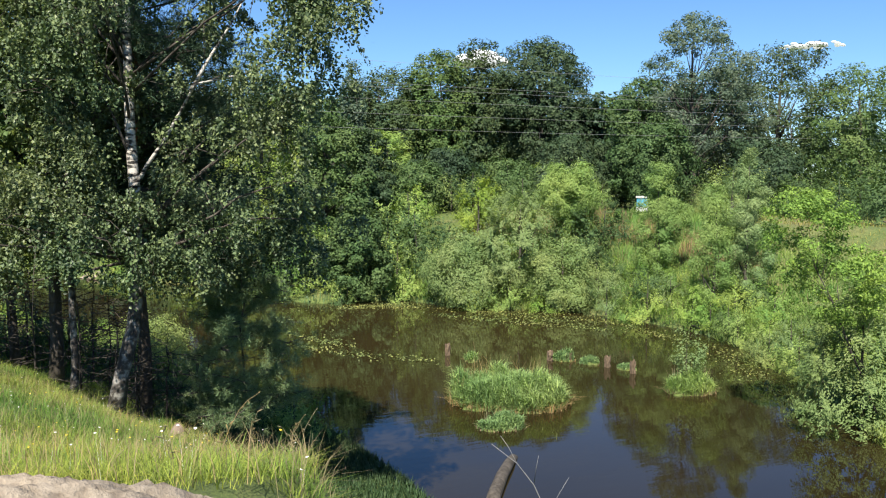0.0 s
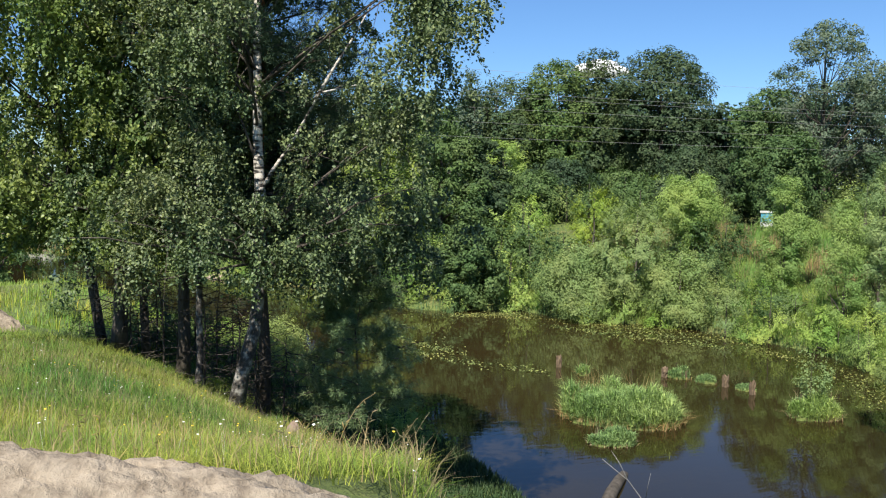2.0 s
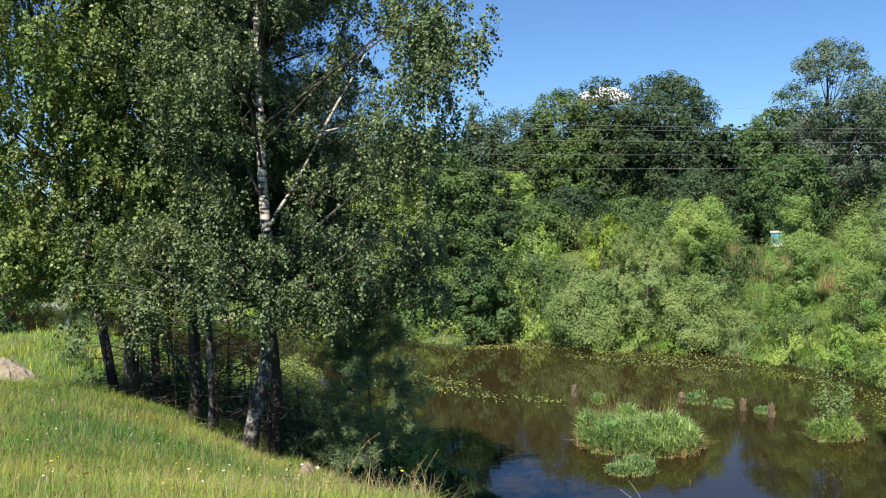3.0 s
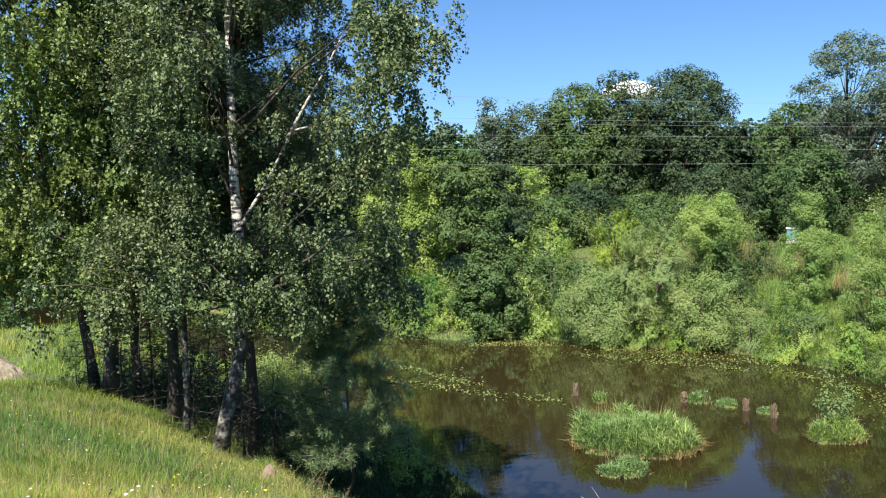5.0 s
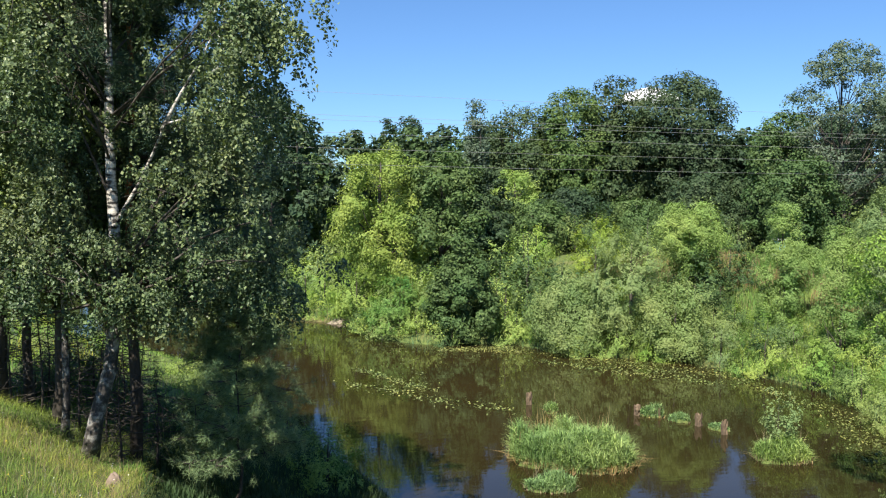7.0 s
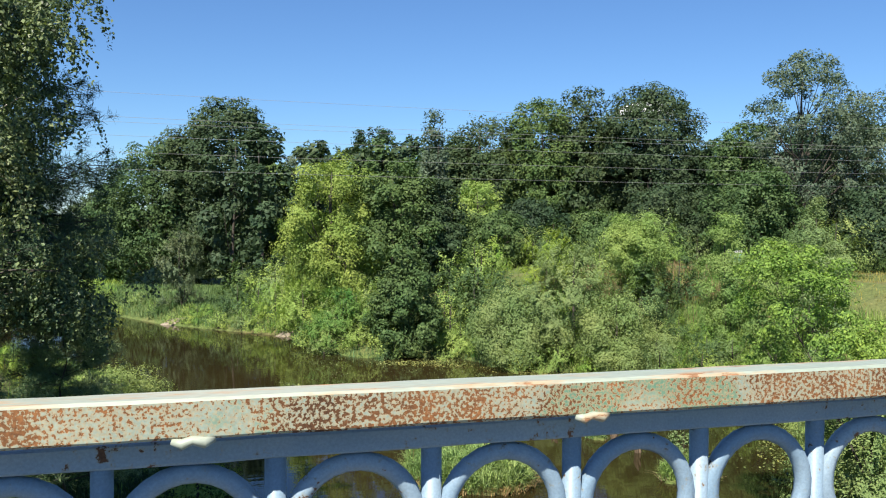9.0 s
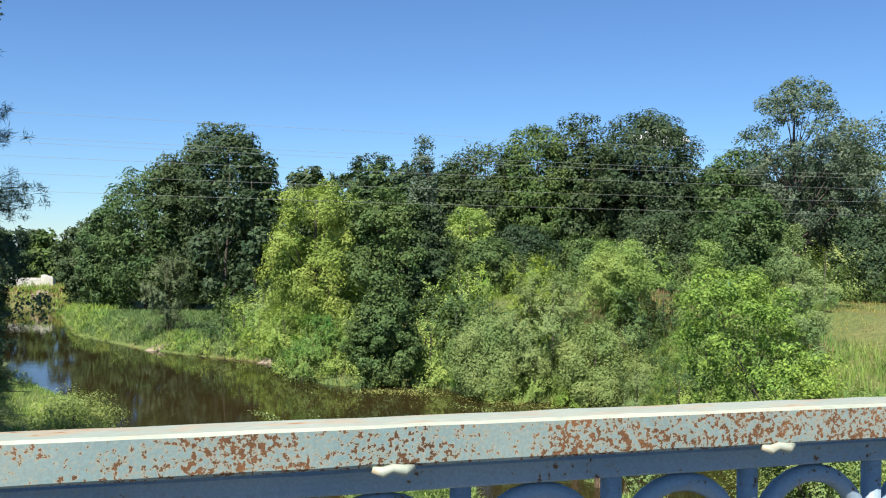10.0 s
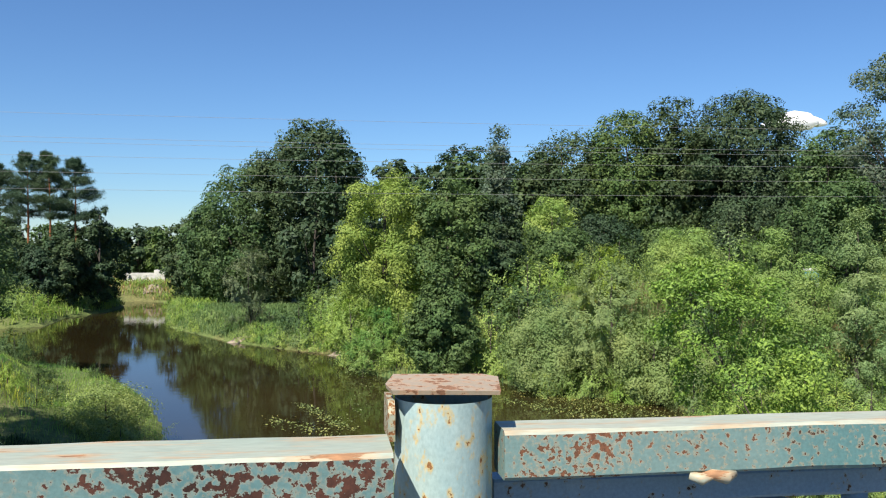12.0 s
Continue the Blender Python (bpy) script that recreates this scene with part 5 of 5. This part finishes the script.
def reed_clump(name, x, y, rx, ry, hgt, count, seed, label, mat="reed", turn=0.0):
    rng = np.random.default_rng(seed)
    a, u = rng.random(count) * 6.283, np.sqrt(rng.random(count))
    px, py = rx * u * np.cos(a), ry * u * np.sin(a)
    c, s = math.cos(turn), math.sin(turn)
    pts = np.stack([px * c - py * s, px * s + py * c], 1)
    tree = tagged(new(name), label, "reeds")
    tree.location = (x, y, WATER)
    edge = (1 - 0.15 * u ** 3) * (0.72 + 0.3 * np.sin(px * 2.1 + seed) * np.cos(py * 2.9) + 0.15 * np.sin(px * 5.3 + py * 4.1))
    # upright stems, each with short leaves arching off it
    v, q, t = blades(pts, 0.12 * (1 - u ** 2), hgt * edge, 0.02, rng, 0.3)
    up = rng.random((4, count)) * 0.85
    for f in up:
        v2, q2, t2 = blades(pts + rng.normal(size=pts.shape) * 0.03, 0.1 * (1 - u ** 2) + f * hgt * edge, hgt * 0.24, 0.032, rng, 1.5)
        q, t, v = np.concatenate([q, q2 + len(v)]), np.concatenate([t, t2 + len(v)]), np.concatenate([v, v2])
    part("reed_foliage", mesh_np("reed_foliage", v, q, t, [M[mat]]), tree)
    n = count // 6
    a, u = rng.random(n) * 6.283, 0.75 + 0.35 * rng.random(n)
    px, py = rx * u * np.cos(a), ry * u * np.sin(a)
    pts = np.stack([px * c - py * s, px * s + py * c], 1)
    v, q, t = blades(pts, np.full(n, 0.0), hgt * 0.35, 0.03, rng, 1.6)
    n = count // 26
    a, u = 0.6 + 3.0 * rng.random(n), 0.5 + 0.45 * rng.random(n)
    px, py = rx * u * np.cos(a), ry * u * np.sin(a)
    tall = np.stack([px * c - py * s, px * s + py * c], 1)
    v2, q2, t2 = blades(tall, np.full(n, 0.1), hgt * 1.15, 0.02, rng, 0.5)
    q, t, v = np.concatenate([q, q2 + len(v)]), np.concatenate([t, t2 + len(v)]), np.concatenate([v, v2])
    part("dead_foliage", mesh_np("dead_foliage", v, q, t, [M["dry"]]), tree, "straw-coloured dead blades round the edge")
    g = Geo()
    ang = np.linspace(0, 6.283, 25)[:-1]
    rr = 1 + 0.12 * rng.normal(size=24)
    rim = np.stack([rx * rr * np.cos(ang), ry * rr * np.sin(ang)], 1)
    rim = np.stack([rim[:, 0] * c - rim[:, 1] * s, rim[:, 0] * s + rim[:, 1] * c], 1)
    v = np.concatenate([np.c_[rim, np.full(24, -0.3)], np.c_[rim * 0.93, np.full(24, 0.07)], [[0, 0, 0.18]]])
    g.add(v, [(i, (i + 1) % 24, 24 + (i + 1) % 24, 24 + i) for i in range(24)], [(24 + i, 24 + (i + 1) % 24, 48) for i in range(24)])
    part("sod", g.mesh("sod", [M["ground"]], True), tree)
    return tree


reed_clump("reed_island", 18.5, 29.4, 2.3, 1.55, 1.4, 5200, 301, "island of tall green reeds standing in the pond", turn=-0.62)
reed_clump("reed_tuft", 16.4, 26.6, 0.85, 0.5, 0.55, 700, 302, "small tuft of reeds beside the reed island", turn=-0.4)
reed_clump("reed_tuft", 26.3, 27.3, 1.0, 0.6, 0.9, 1200, 303, "small island of reeds with a thin shrub", turn=-0.5)
make_tree("willow_sapling", 26.3, 27.6, -5.3, 0.7, "ovate", "grey", leaf=0.13, blobs=14, per=60, frac=0.4, low=0.15, trunk=0.02, seed=304, label="thin grey willow shoot on the small reed island", category="bush", sunk=-1.1)


def stump(x, y, h, r, seed, label):
    rng = np.random.default_rng(seed)
    g = Geo()
    n = 12
    a = np.arange(n) * 2 * np.pi / n
    v = []
    for z, k in ((-0.6, 1.1), (0.1, 1.0), (0.45, 0.92), (0.8, 1.05), (1.0, 0.9)):
        rr = r * k * (1 + 0.14 * rng.normal(size=n))
        zz = h * z + (0.45 * h * rng.random(n) if z == 1.0 else 0)
        v += list(np.stack([rr * np.cos(a), rr * np.sin(a), np.broadcast_to(zz, n)], 1))
    v.append((0, 0, h * 0.8))
    q = [(i * n + j, i * n + (j + 1) % n, (i + 1) * n + (j + 1) % n, (i + 1) * n + j) for i in range(4) for j in range(n)]
    t = [(4 * n + j, 4 * n + (j + 1) % n, 5 * n) for j in range(n)]
    g.add(v, q, t)
    ob = tagged(new("wooden_stump", g.mesh("wooden_stump", [M["pilewood"]])), label, "stump", "old bridge piles")
    ob.location = (x, y, WATER)
    return ob


stump(20.7, 38.8, 0.45, 0.14, 311, "rotten wooden pile standing in the pond")
stump(26.3, 32.9, 0.45, 0.15, 312, "broken wooden pile standing in the pond")
stump(26.5, 31.3, 0.5, 0.13, 313, "weathered wooden pile standing in the pond")
stump(25.4, 34.8, 0.4, 0.16, 314, "split wooden pile overgrown with weeds")
g = Geo()
tube(g, [(-0.5, -0.6, -0.1), (0.2, 0.25, 0.06), (1.2, 1.45, 0.10), (2.1, 2.45, 0.08), (2.55, 2.95, 0.0), (3.0, 3.4, -0.2)], [0.2, 0.21, 0.19, 0.17, 0.15, 0.1], 12)
log = tagged(new("sunken_log", g.mesh("sunken_log", [M["bark"]], True)), "dark waterlogged trunk lying in the pond", "log")
log.location = (12.45, 20.6, WATER)
for k, (x, y, rx, ry, h, n) in enumerate(((25.2, 35.0, 0.55, 0.3, 0.55, 260), (25.9, 33.8, 0.5, 0.25, 0.35, 200), (26.7, 32.0, 0.45, 0.2, 0.3, 140), (21.0, 36.9, 0.3, 0.25, 0.7, 130))):
    reed_clump("weed_tuft", x, y, rx, ry, h, n, 340 + k, "ragged weeds growing round the old piles", turn=-0.8)
stump(24.7, 35.4, 0.36, 0.16, 315, "leaning wooden pile overgrown with weeds")


g = Geo()
tw = np.array([(10.0, 14.2, gz(10.0, 14.2) - 0.1), (9.95, 14.1, -6.4), (9.75, 14.0, -5.5), (9.4, 14.0, -4.8), (9.0, 14.0, -4.3), (8.42, 14.0, -3.83)])
tube(g, tw, [0.018, 0.016, 0.013, 0.011, 0.008, 0.004], 6)
for a, b in ((2, (10.1, 13.8, -4.7)), (3, (9.3, 13.7, -4.1)), (4, (8.8, 14.3, -3.8))):
    tube(g, [tw[a], (tw[a] + np.array(b)) / 2 + [0, 0, 0.04], b], [0.007, 0.005, 0.003], 5)
tagged(new("bare_branch", g.mesh("bare_branch", [M["cable"]], True)), "thin bleached bare branch leaning over the pond", "branch")


def floating(name, areas, count, size, seed, label):
    rng = np.random.default_rng(seed)
    pos = []
    for (x0, y0, x1, y1, w) in areas:
        u = rng.random(count)
        lump = np.sin(u * 23 + seed) + np.sin(u * 61)
        keep = rng.random(count) < 0.55 + 0.3 * lump
        o = rng.normal(size=count) * w
        px, py = x0 + (x1 - x0) * u, y0 + (y1 - y0) * u + o
        pos.append(np.stack([px + rng.normal(size=count) * w * 0.5, py], 1)[keep])
    pos = np.concatenate(pos)
    pos = pos[shore_distance(pos[:, 0], pos[:, 1]) < 0]
    n = len(pos)
    p3 = np.c_[pos, WATER + 0.02 + 0.10 * rng.random(n) ** 3]
    nrm = unit(np.array([0, 0, 1.0]) + 0.35 * rng.normal(size=(n, 3)))
    v, q = leaf_quads(p3, nrm, size, 0.7, rng)
    ob = new(name, mesh_np(name, v, q, None, [M["lily"]]))
    tagged(ob, label, "water plants", kind="stuff")
    return ob


floating("floating_leaves", [(13, 46, 19.5, 37.5, 0.7), (14.5, 50, 17, 43, 0.5), (21, 55.5, 27, 55.5, 0.5), (28, 47, 33, 43, 1.2)], 700, 0.14, 321, "yellowish floating water plants in drifting streaks")
floating("floating_leaves", [(27.2, 52, 35, 42.5, 0.8), (34.6, 43, 34, 33, 0.8), (34, 33, 29, 25, 0.8), (28.6, 51, 34, 46.5, 0.8), (22, 56, 27, 53.5, 0.6), (26, 50, 33, 40, 0.5)], 900, 0.12, 322, "yellow-green water plants fringing the far bank")
floating("floating_leaves", [(18.5, 60, 17, 44, 1.2), (20, 57, 26, 52, 1.6)], 260, 0.12, 323, "sparse floating leaves before the alder")

# ---- grasses ----
def grass_field(name, n, x0, x1, y0, y1, hgt, width, seed, mat, label, test=None, lean=0.5):
    rng = np.random.default_rng(seed)
    p = np.stack([x0 + (x1 - x0) * rng.random(n), y0 + (y1 - y0) * rng.random(n)], 1)
    if test is not None:
        p = p[test(p[:, 0], p[:, 1], rng)]
    v, q, t = blades(p, land(p[:, 0], p[:, 1]) - 0.02, hgt, width, rng, lean)
    ob = new(name, mesh_np(name, v, q, t, [M[mat]]))
    tagged(ob, label, "grass", kind="stuff")
    return ob


def tufted(lim, s, seed):
    return lambda x, y, r: near(x, y, r) & (wobble(x, y, s, seed) + 0.45 * r.normal(size=len(x)) > lim)


dry = lambda x, y, r: shore_distance(x, y) > 0.15
near = lambda x, y, r: (shore_distance(x, y) > 3.2) & ((x < np.minimum(0.29 * y + 0.35, 3.55) + 0.25 - 0.25 * (y < 8)) | (y > 23)) & (y > 4.2 + 0.35 * np.sin(x * 2) + 0.3 * r.random(len(x)))
grass_field("roadside_grass", 90000, -7, 4.5, 3.9, 13, 0.17, 0.0048, 401, "grass", "short sunlit yellow-green grass on the embankment", near, 1.5)
grass_field("roadside_grass", 60000, -12, 6, 12.5, 25, 0.22, 0.0095, 402, "grass", "long sunlit yellow-green grass towards the birches", near, 1.5)
grass_field("roadside_grass", 26000, -11, 6, 3.9, 23, 0.27, 0.007, 411, "weed", "taller green tufts among the roadside grass", tufted(0.25, 0.7, 4.0), 0.9)
grass_field("roadside_grass", 22000, -10, 6, 4.2, 22, 0.30, 0.005, 412, "dry", "thin straw-coloured stalks among the roadside grass", near, 0.8)
grass_field("crest_grass", 5000, 1.0, 4.8, 5, 17, 0.24, 0.006, 413, "dry", "straw-coloured dry grass along the crest of the slope",
            lambda x, y, r: np.abs(x - np.minimum(0.29 * y + 0.35, 3.55) - 0.1) < 0.45, 1.2)
grass_field("meadow_grass", 46000, -22, 10, 25, 66, 0.28, 0.024, 403, "weed", "green grass of the riverside meadow", dry, 0.6)
# blades coloured darker to stand for shade that nothing here casts on the slope
grass_field("shore_reeds", 70000, 3.4, 12.5, 10, 36, 0.3, 0.03, 404, "shaded_sedge", "green reeds, colour darkened for shade, down the slope to the shore", lambda x, y, r: (shore_distance(x, y) > -0.3) & (shore_distance(x, y) < 7.2) & (x > np.minimum(0.29 * y + 0.5, 3.7)), 0.5)
grass_field("bank_grass", 36000, 0, 24, 66, 114, 0.65, 0.06, 405, "sedge", "green grass on the far river bank", lambda x, y, r: (shore_distance(x, y) > 0.1) & (shore_distance(x, y) < 20), 0.6)
field = lambda x, y: (x > 47.5) & (y < 0.95 * x) & (shore_distance(x, y) > 3)
grass_field("bank_weeds", 60000, 26, 60, 10, 62, 0.8, 0.04, 406, "weed", "tall green weeds on the sloping bank", lambda x, y, r: dry(x, y, r) & ~field(x, y), 0.5)
grass_field("field_grass", 25000, 47, 95, 8, 80, 0.3, 0.035, 414, "ripe", "short yellow-green grass of the level field", lambda x, y, r: dry(x, y, r) & field(x, y), 0.8)
grass_field("bank_grass", 11000, -26, 2, 97, 152, 0.9, 0.11, 415, "weed", "rough green grass on the distant river bank", dry, 0.6)
grass_field("bank_grass", 5000, -26, 2, 133, 158, 0.8, 0.11, 416, "dry", "straw-coloured grass on the distant river bank", dry, 0.6)
grass_field("seeding_weeds", 30000, 34, 62, 34, 64, 1.05, 0.045, 407, "rusty_weed", "reddish brown seeding weeds on the slope",
            lambda x, y, r: ~field(x, y) & (shore_distance(x, y) > 7) & (x < 42 + 0.1 * y) & (y > 40) & (wobble(x, y, 0.35, 1.3) > -0.25), 0.3)
grass_field("waterside_grass", 24000, 17, 40, 8, 60, 0.6, 0.04, 408, "sedge", "green sedge at the waterline", lambda x, y, r: np.abs(shore_distance(x, y) - 0.3) < 0.9, 0.5)

def flower_heads(name, n, x0, x1, y0, y1, size, height, seed, mat, label):
    """Small flat flower heads on thin stems."""
    rng = np.random.default_rng(seed)
    p = np.stack([x0 + (x1 - x0) * rng.random(n), y0 + (y1 - y0) * rng.random(n)], 1)
    p = p[near(p[:, 0], p[:, 1], rng) & (p[:, 0] < 0.29 * p[:, 1] + 0.3)]
    g = Geo()
    for (x, y), z in zip(p, land(p[:, 0], p[:, 1])):
        h, s = height * (0.7 + 0.6 * rng.random()), size * (0.6 + 0.8 * rng.random())
        c = np.array([x + rng.normal() * 0.03, y + rng.normal() * 0.03, z + h])
        a = np.arange(7) * 2 * np.pi / 7
        rim = c + np.stack([s * np.cos(a), s * np.sin(a), 0.25 * s * rng.normal(size=7)], 1)
        g.add(np.concatenate([rim, [c + [0, 0, 0.4 * s], c - [0, 0, 0.5 * s]]]), (), [(i, (i + 1) % 7, 7) for i in range(7)] + [((i + 1) % 7, i, 8) for i in range(7)])
        g.add([(x - 0.0008, y, z), (x + 0.0008, y, z), c], (), [(0, 1, 2)])
    tagged(new(name, g.mesh(name, [M[mat]])), label, "flowers", kind="stuff")


flower_heads("white_flowers", 260, -9, 4, 4.6, 20, 0.009, 0.27, 421, "flower", "scattered white flower heads in the grass")
flower_heads("yellow_flowers", 90, -3, 4.2, 5, 18, 0.011, 0.28, 422, "yellowflower", "few small yellow flowers in the grass")


def arching_stalk(x, y, h, bend, turn, seed):
    rng = np.random.default_rng(seed)
    g = Geo()
    u = np.linspace(0, 1, 9)[:, None]
    d = np.array([math.cos(turn), math.sin(turn), 0])
    pts = np.array([0, 0, h]) * (u - 0.28 * bend * u ** 3) + d * bend * h * 0.55 * u ** 2.2 + rng.normal(size=(9, 3)) * 0.006
    tube(g, pts, 0.0036 * (1 - 0.6 * u[:, 0]), 5)
    for k in range(6):
        w = pts[3 + k]
        e = w + rng.normal(size=3) * 0.03 + [0, 0, 0.02]
        tube(g, [w, (w + e) / 2, e], [0.002, 0.005, 0.0015], 4)
    ob = tagged(new("dry_stalk", g.mesh("dry_stalk", [M["dry"] if seed % 3 else M["deadwood"]], True)), "dry arching weed stalk on the slope", "weed", "dry stalks")
    ob.location = (x, y, gz(x, y) - 0.02)


rs = np.random.default_rng(431)
for k in range(34):
    y = 5.5 + 11 * rs.random()
    arching_stalk(min(0.29 * y + 0.35, 3.55) + rs.normal() * 0.35 - 0.05, y, 0.35 + 0.35 * rs.random(), 0.3 + 0.9 * rs.random(), rs.normal() * 0.9, 440 + k)
for k in range(16):
    arching_stalk(-5 + 7 * rs.random(), 5.5 + 7 * rs.random(), 0.3 + 0.25 * rs.random(), 0.2 + 0.6 * rs.random(), rs.random() * 6.28, 481 + 3 * k)

# ---- earth, stones, hive, building, cables, clouds ----
def mound(name, x, y, rx, ry, h, seed, label, mat="sand", sink=0.25, rough=1.0):
    rng = np.random.default_rng(seed)
    n = 90 if rx > 2 else 40
    u = np.linspace(-1, 1, n)
    U, V = np.meshgrid(u, u, indexing="ij")
    r2 = U ** 2 + V ** 2
    z = h * (np.clip(1.0 - r2, 0, 1) ** 0.6) - sink * np.clip(r2, 0, 1.5)
    z = z + 0.10 * h * wobble(U, V, 6, seed) + 0.035 * rough * h * wobble(U, V, 15, seed + 1) + 0.015 * rough * h * wobble(U * rx, V * ry, 31, seed + 2) + 0.02 * rough * h * rng.normal(size=U.shape)
    i, j = np.meshgrid(np.arange(n - 1), np.arange(n - 1), indexing="ij")
    q = np.stack([i * n + j, (i + 1) * n + j, (i + 1) * n + j + 1, i * n + j + 1], -1).reshape(-1, 4)
    z = z + land(x + U * rx, y + V * ry) - gz(x, y)
    ob = new(name, mesh_np(name, np.stack([U * rx, V * ry, z], -1).reshape(-1, 3), q, None, [M[mat]], True))
    ob.location = (x, y, gz(x, y))
    return tagged(ob, label, "earth")


mound("sandy_mound", -1.15, 3.75, 2.4, 0.76, 0.38, 2, "pale sandy earth mound at the road's edge", rough=1.6)
mound("earth_mound", -4.4, 30.6, 1.9, 0.9, 0.42, 3, "bare pale earth mound in the meadow", "sand", 0.6, 5.0)
grass_field("meadow_weeds", 16000, -18, 3, 25, 48, 0.6, 0.028, 417, "grass", "taller dull green weeds in the meadow", lambda x, y, r: dry(x, y, r) & (wobble(x, y, 0.6, 5.0) + 0.3 * r.normal(size=len(x)) > 0.3) & (np.hypot(x + 4.2, y - 30.0) > 1.7), 0.5)
mound("field_stone", 3.22, 17.4, 0.19, 0.16, 0.30, 4, "pale reddish stone in the grass above the shore", "stone", 0.1)
mound("mud_bank", 7.5, 81.5, 2.2, 0.7, 0.3, 5, "bare strip of mud at the river bend", "sand", 0.3)
mound("mud_bank", -10.4, 141.5, 1.6, 1.0, 0.5, 7, "bare pale sand on the distant bank", "sand", 0.3)
mound("mud_bank", 16.0, 71.2, 2.4, 0.6, 0.25, 6, "bare strip of reddish mud below the grass", "sand", 0.3)

hive = tagged(new("beehive"), "small blue and white beehive on the slope", "beehive")
hx, hy = 51.5, 60.0
hive.location = (hx, hy, gz(hx, hy))
for nm, z0, z1, w, mt in (("stand", 0.0, 0.55, 0.30, "deadwood"), ("lower_box", 0.55, 0.95, 0.37, "hivewhite"), ("upper_box", 0.95, 1.75, 0.35, "hiveblue"), ("lid", 1.75, 1.92, 0.41, "hivewhite")):
    g = Geo()
    box_geo(g, -w, w, -w, w, z0, z1, 0.02)
    part(nm, g.mesh(nm, [M[mt]]), hive, "blue painted box" if nm == "upper_box" else "")

shed = tagged(new("farm_building"), "low white ruined building with dark openings beyond the river", "building")
shed.location = (-13.6, 150, gz(-13.6, 150))
xs = (-2.9, -2.3, -1.6, -0.9, -0.1, 0.5, 1.1)
for i in range(0, 7, 2):
    g = Geo()
    box_geo(g, xs[i], xs[i] + 0.75, -1.5, -1.2, -0.4, 1.15)
    part("pier", g.mesh("pier", [M["whitewall"]]), shed)
for nm, b in (("lintel", (-2.9, 1.85, -1.52, -1.18, 1.154, 1.45)), ("back_wall", (-2.9, 1.85, 1.2, 1.5, -0.4, 1.45)), ("end_wall", (-2.9, -2.6, -1.196, 1.196, -0.4, 1.45)), ("sill", (-2.15, 1.1, -1.45, -1.25, -0.4, 0.35))):
    g = Geo()
    box_geo(g, *b)
    part(nm, g.mesh(nm, [M["whitewall"]]), shed)
g = Geo()
g.add([(1.9, -1.6, -0.4), (3.6, -1.6, -0.4), (3.6, -1.6, 1.5), (1.9, -1.6, 2.0), (1.9, 1.5, -0.4), (3.6, 1.5, -0.4), (3.6, 1.5, 1.5), (1.9, 1.5, 2.0)],
      [(0, 1, 2, 3), (5, 4, 7, 6), (1, 5, 6, 2), (4, 0, 3, 7), (3, 2, 6, 7), (4, 5, 1, 0)])
part("gable", g.mesh("gable", [M["whitewall"]]), shed, "taller end with a sloping top")
for k, (z, y) in enumerate(((9.6, 60.6), (7.95, 60.0), (7.75, 61.2), (6.75, 60.0), (5.75, 61.0), (4.6, 60.4))):
    g = Geo()
    xs = np.linspace(-70, 130, 60)
    sag = 0.00012 * (xs - 30) ** 2
    tube(g, np.stack([xs, np.full(60, y), z + sag - 0.0], 1), np.full(60, 0.009), 5)
    tagged(new("overhead_cable", g.mesh("overhead_cable", [M["cable"]], True)), "thin overhead power cable across the valley", "cable", "power line")


def cloud(az, el, wid, hgt, seed):
    rng = np.random.default_rng(seed)
    d = 2200.0
    c = Vector((math.sin(radians(az)) * d, math.cos(radians(az)) * d, math.tan(radians(el)) * d))
    bm = bmesh.new()
    for _ in range(30):
        u = (rng.random() * 2 - 1) * 0.85
        s = (0.22 + 0.2 * rng.random()) * hgt * (1.25 - abs(u))
        m = Matrix.Translation((u * wid / 2, rng.normal() * wid * 0.1, abs(rng.normal()) * hgt * 0.28 * (1 - abs(u)))) @ Matrix.Diagonal((s * 2.3, s * 1.6, s, 1))
        bmesh.ops.create_icosphere(bm, subdivisions=3, radius=1.0, matrix=m)
    for v in bm.verts:
        v.co += Vector(noise.noise_vector(v.co * 0.08)) * hgt * 0.10
    me = bpy.data.meshes.new("cloud")
    bm.to_mesh(me)
    bm.free()
    me.materials.append(M["cloud"])
    for p in me.polygons:
        p.use_smooth = True
    ob = tagged(new("cloud", me), "small white fair-weather cloud", "cloud")
    ob.matrix_world = Matrix.Translation(c) @ Matrix.Rotation(-radians(az), 4, "Z")


cloud(30.2, 7.1, 145, 38, 1)
cloud(50.3, 7.6, 170, 15, 2)
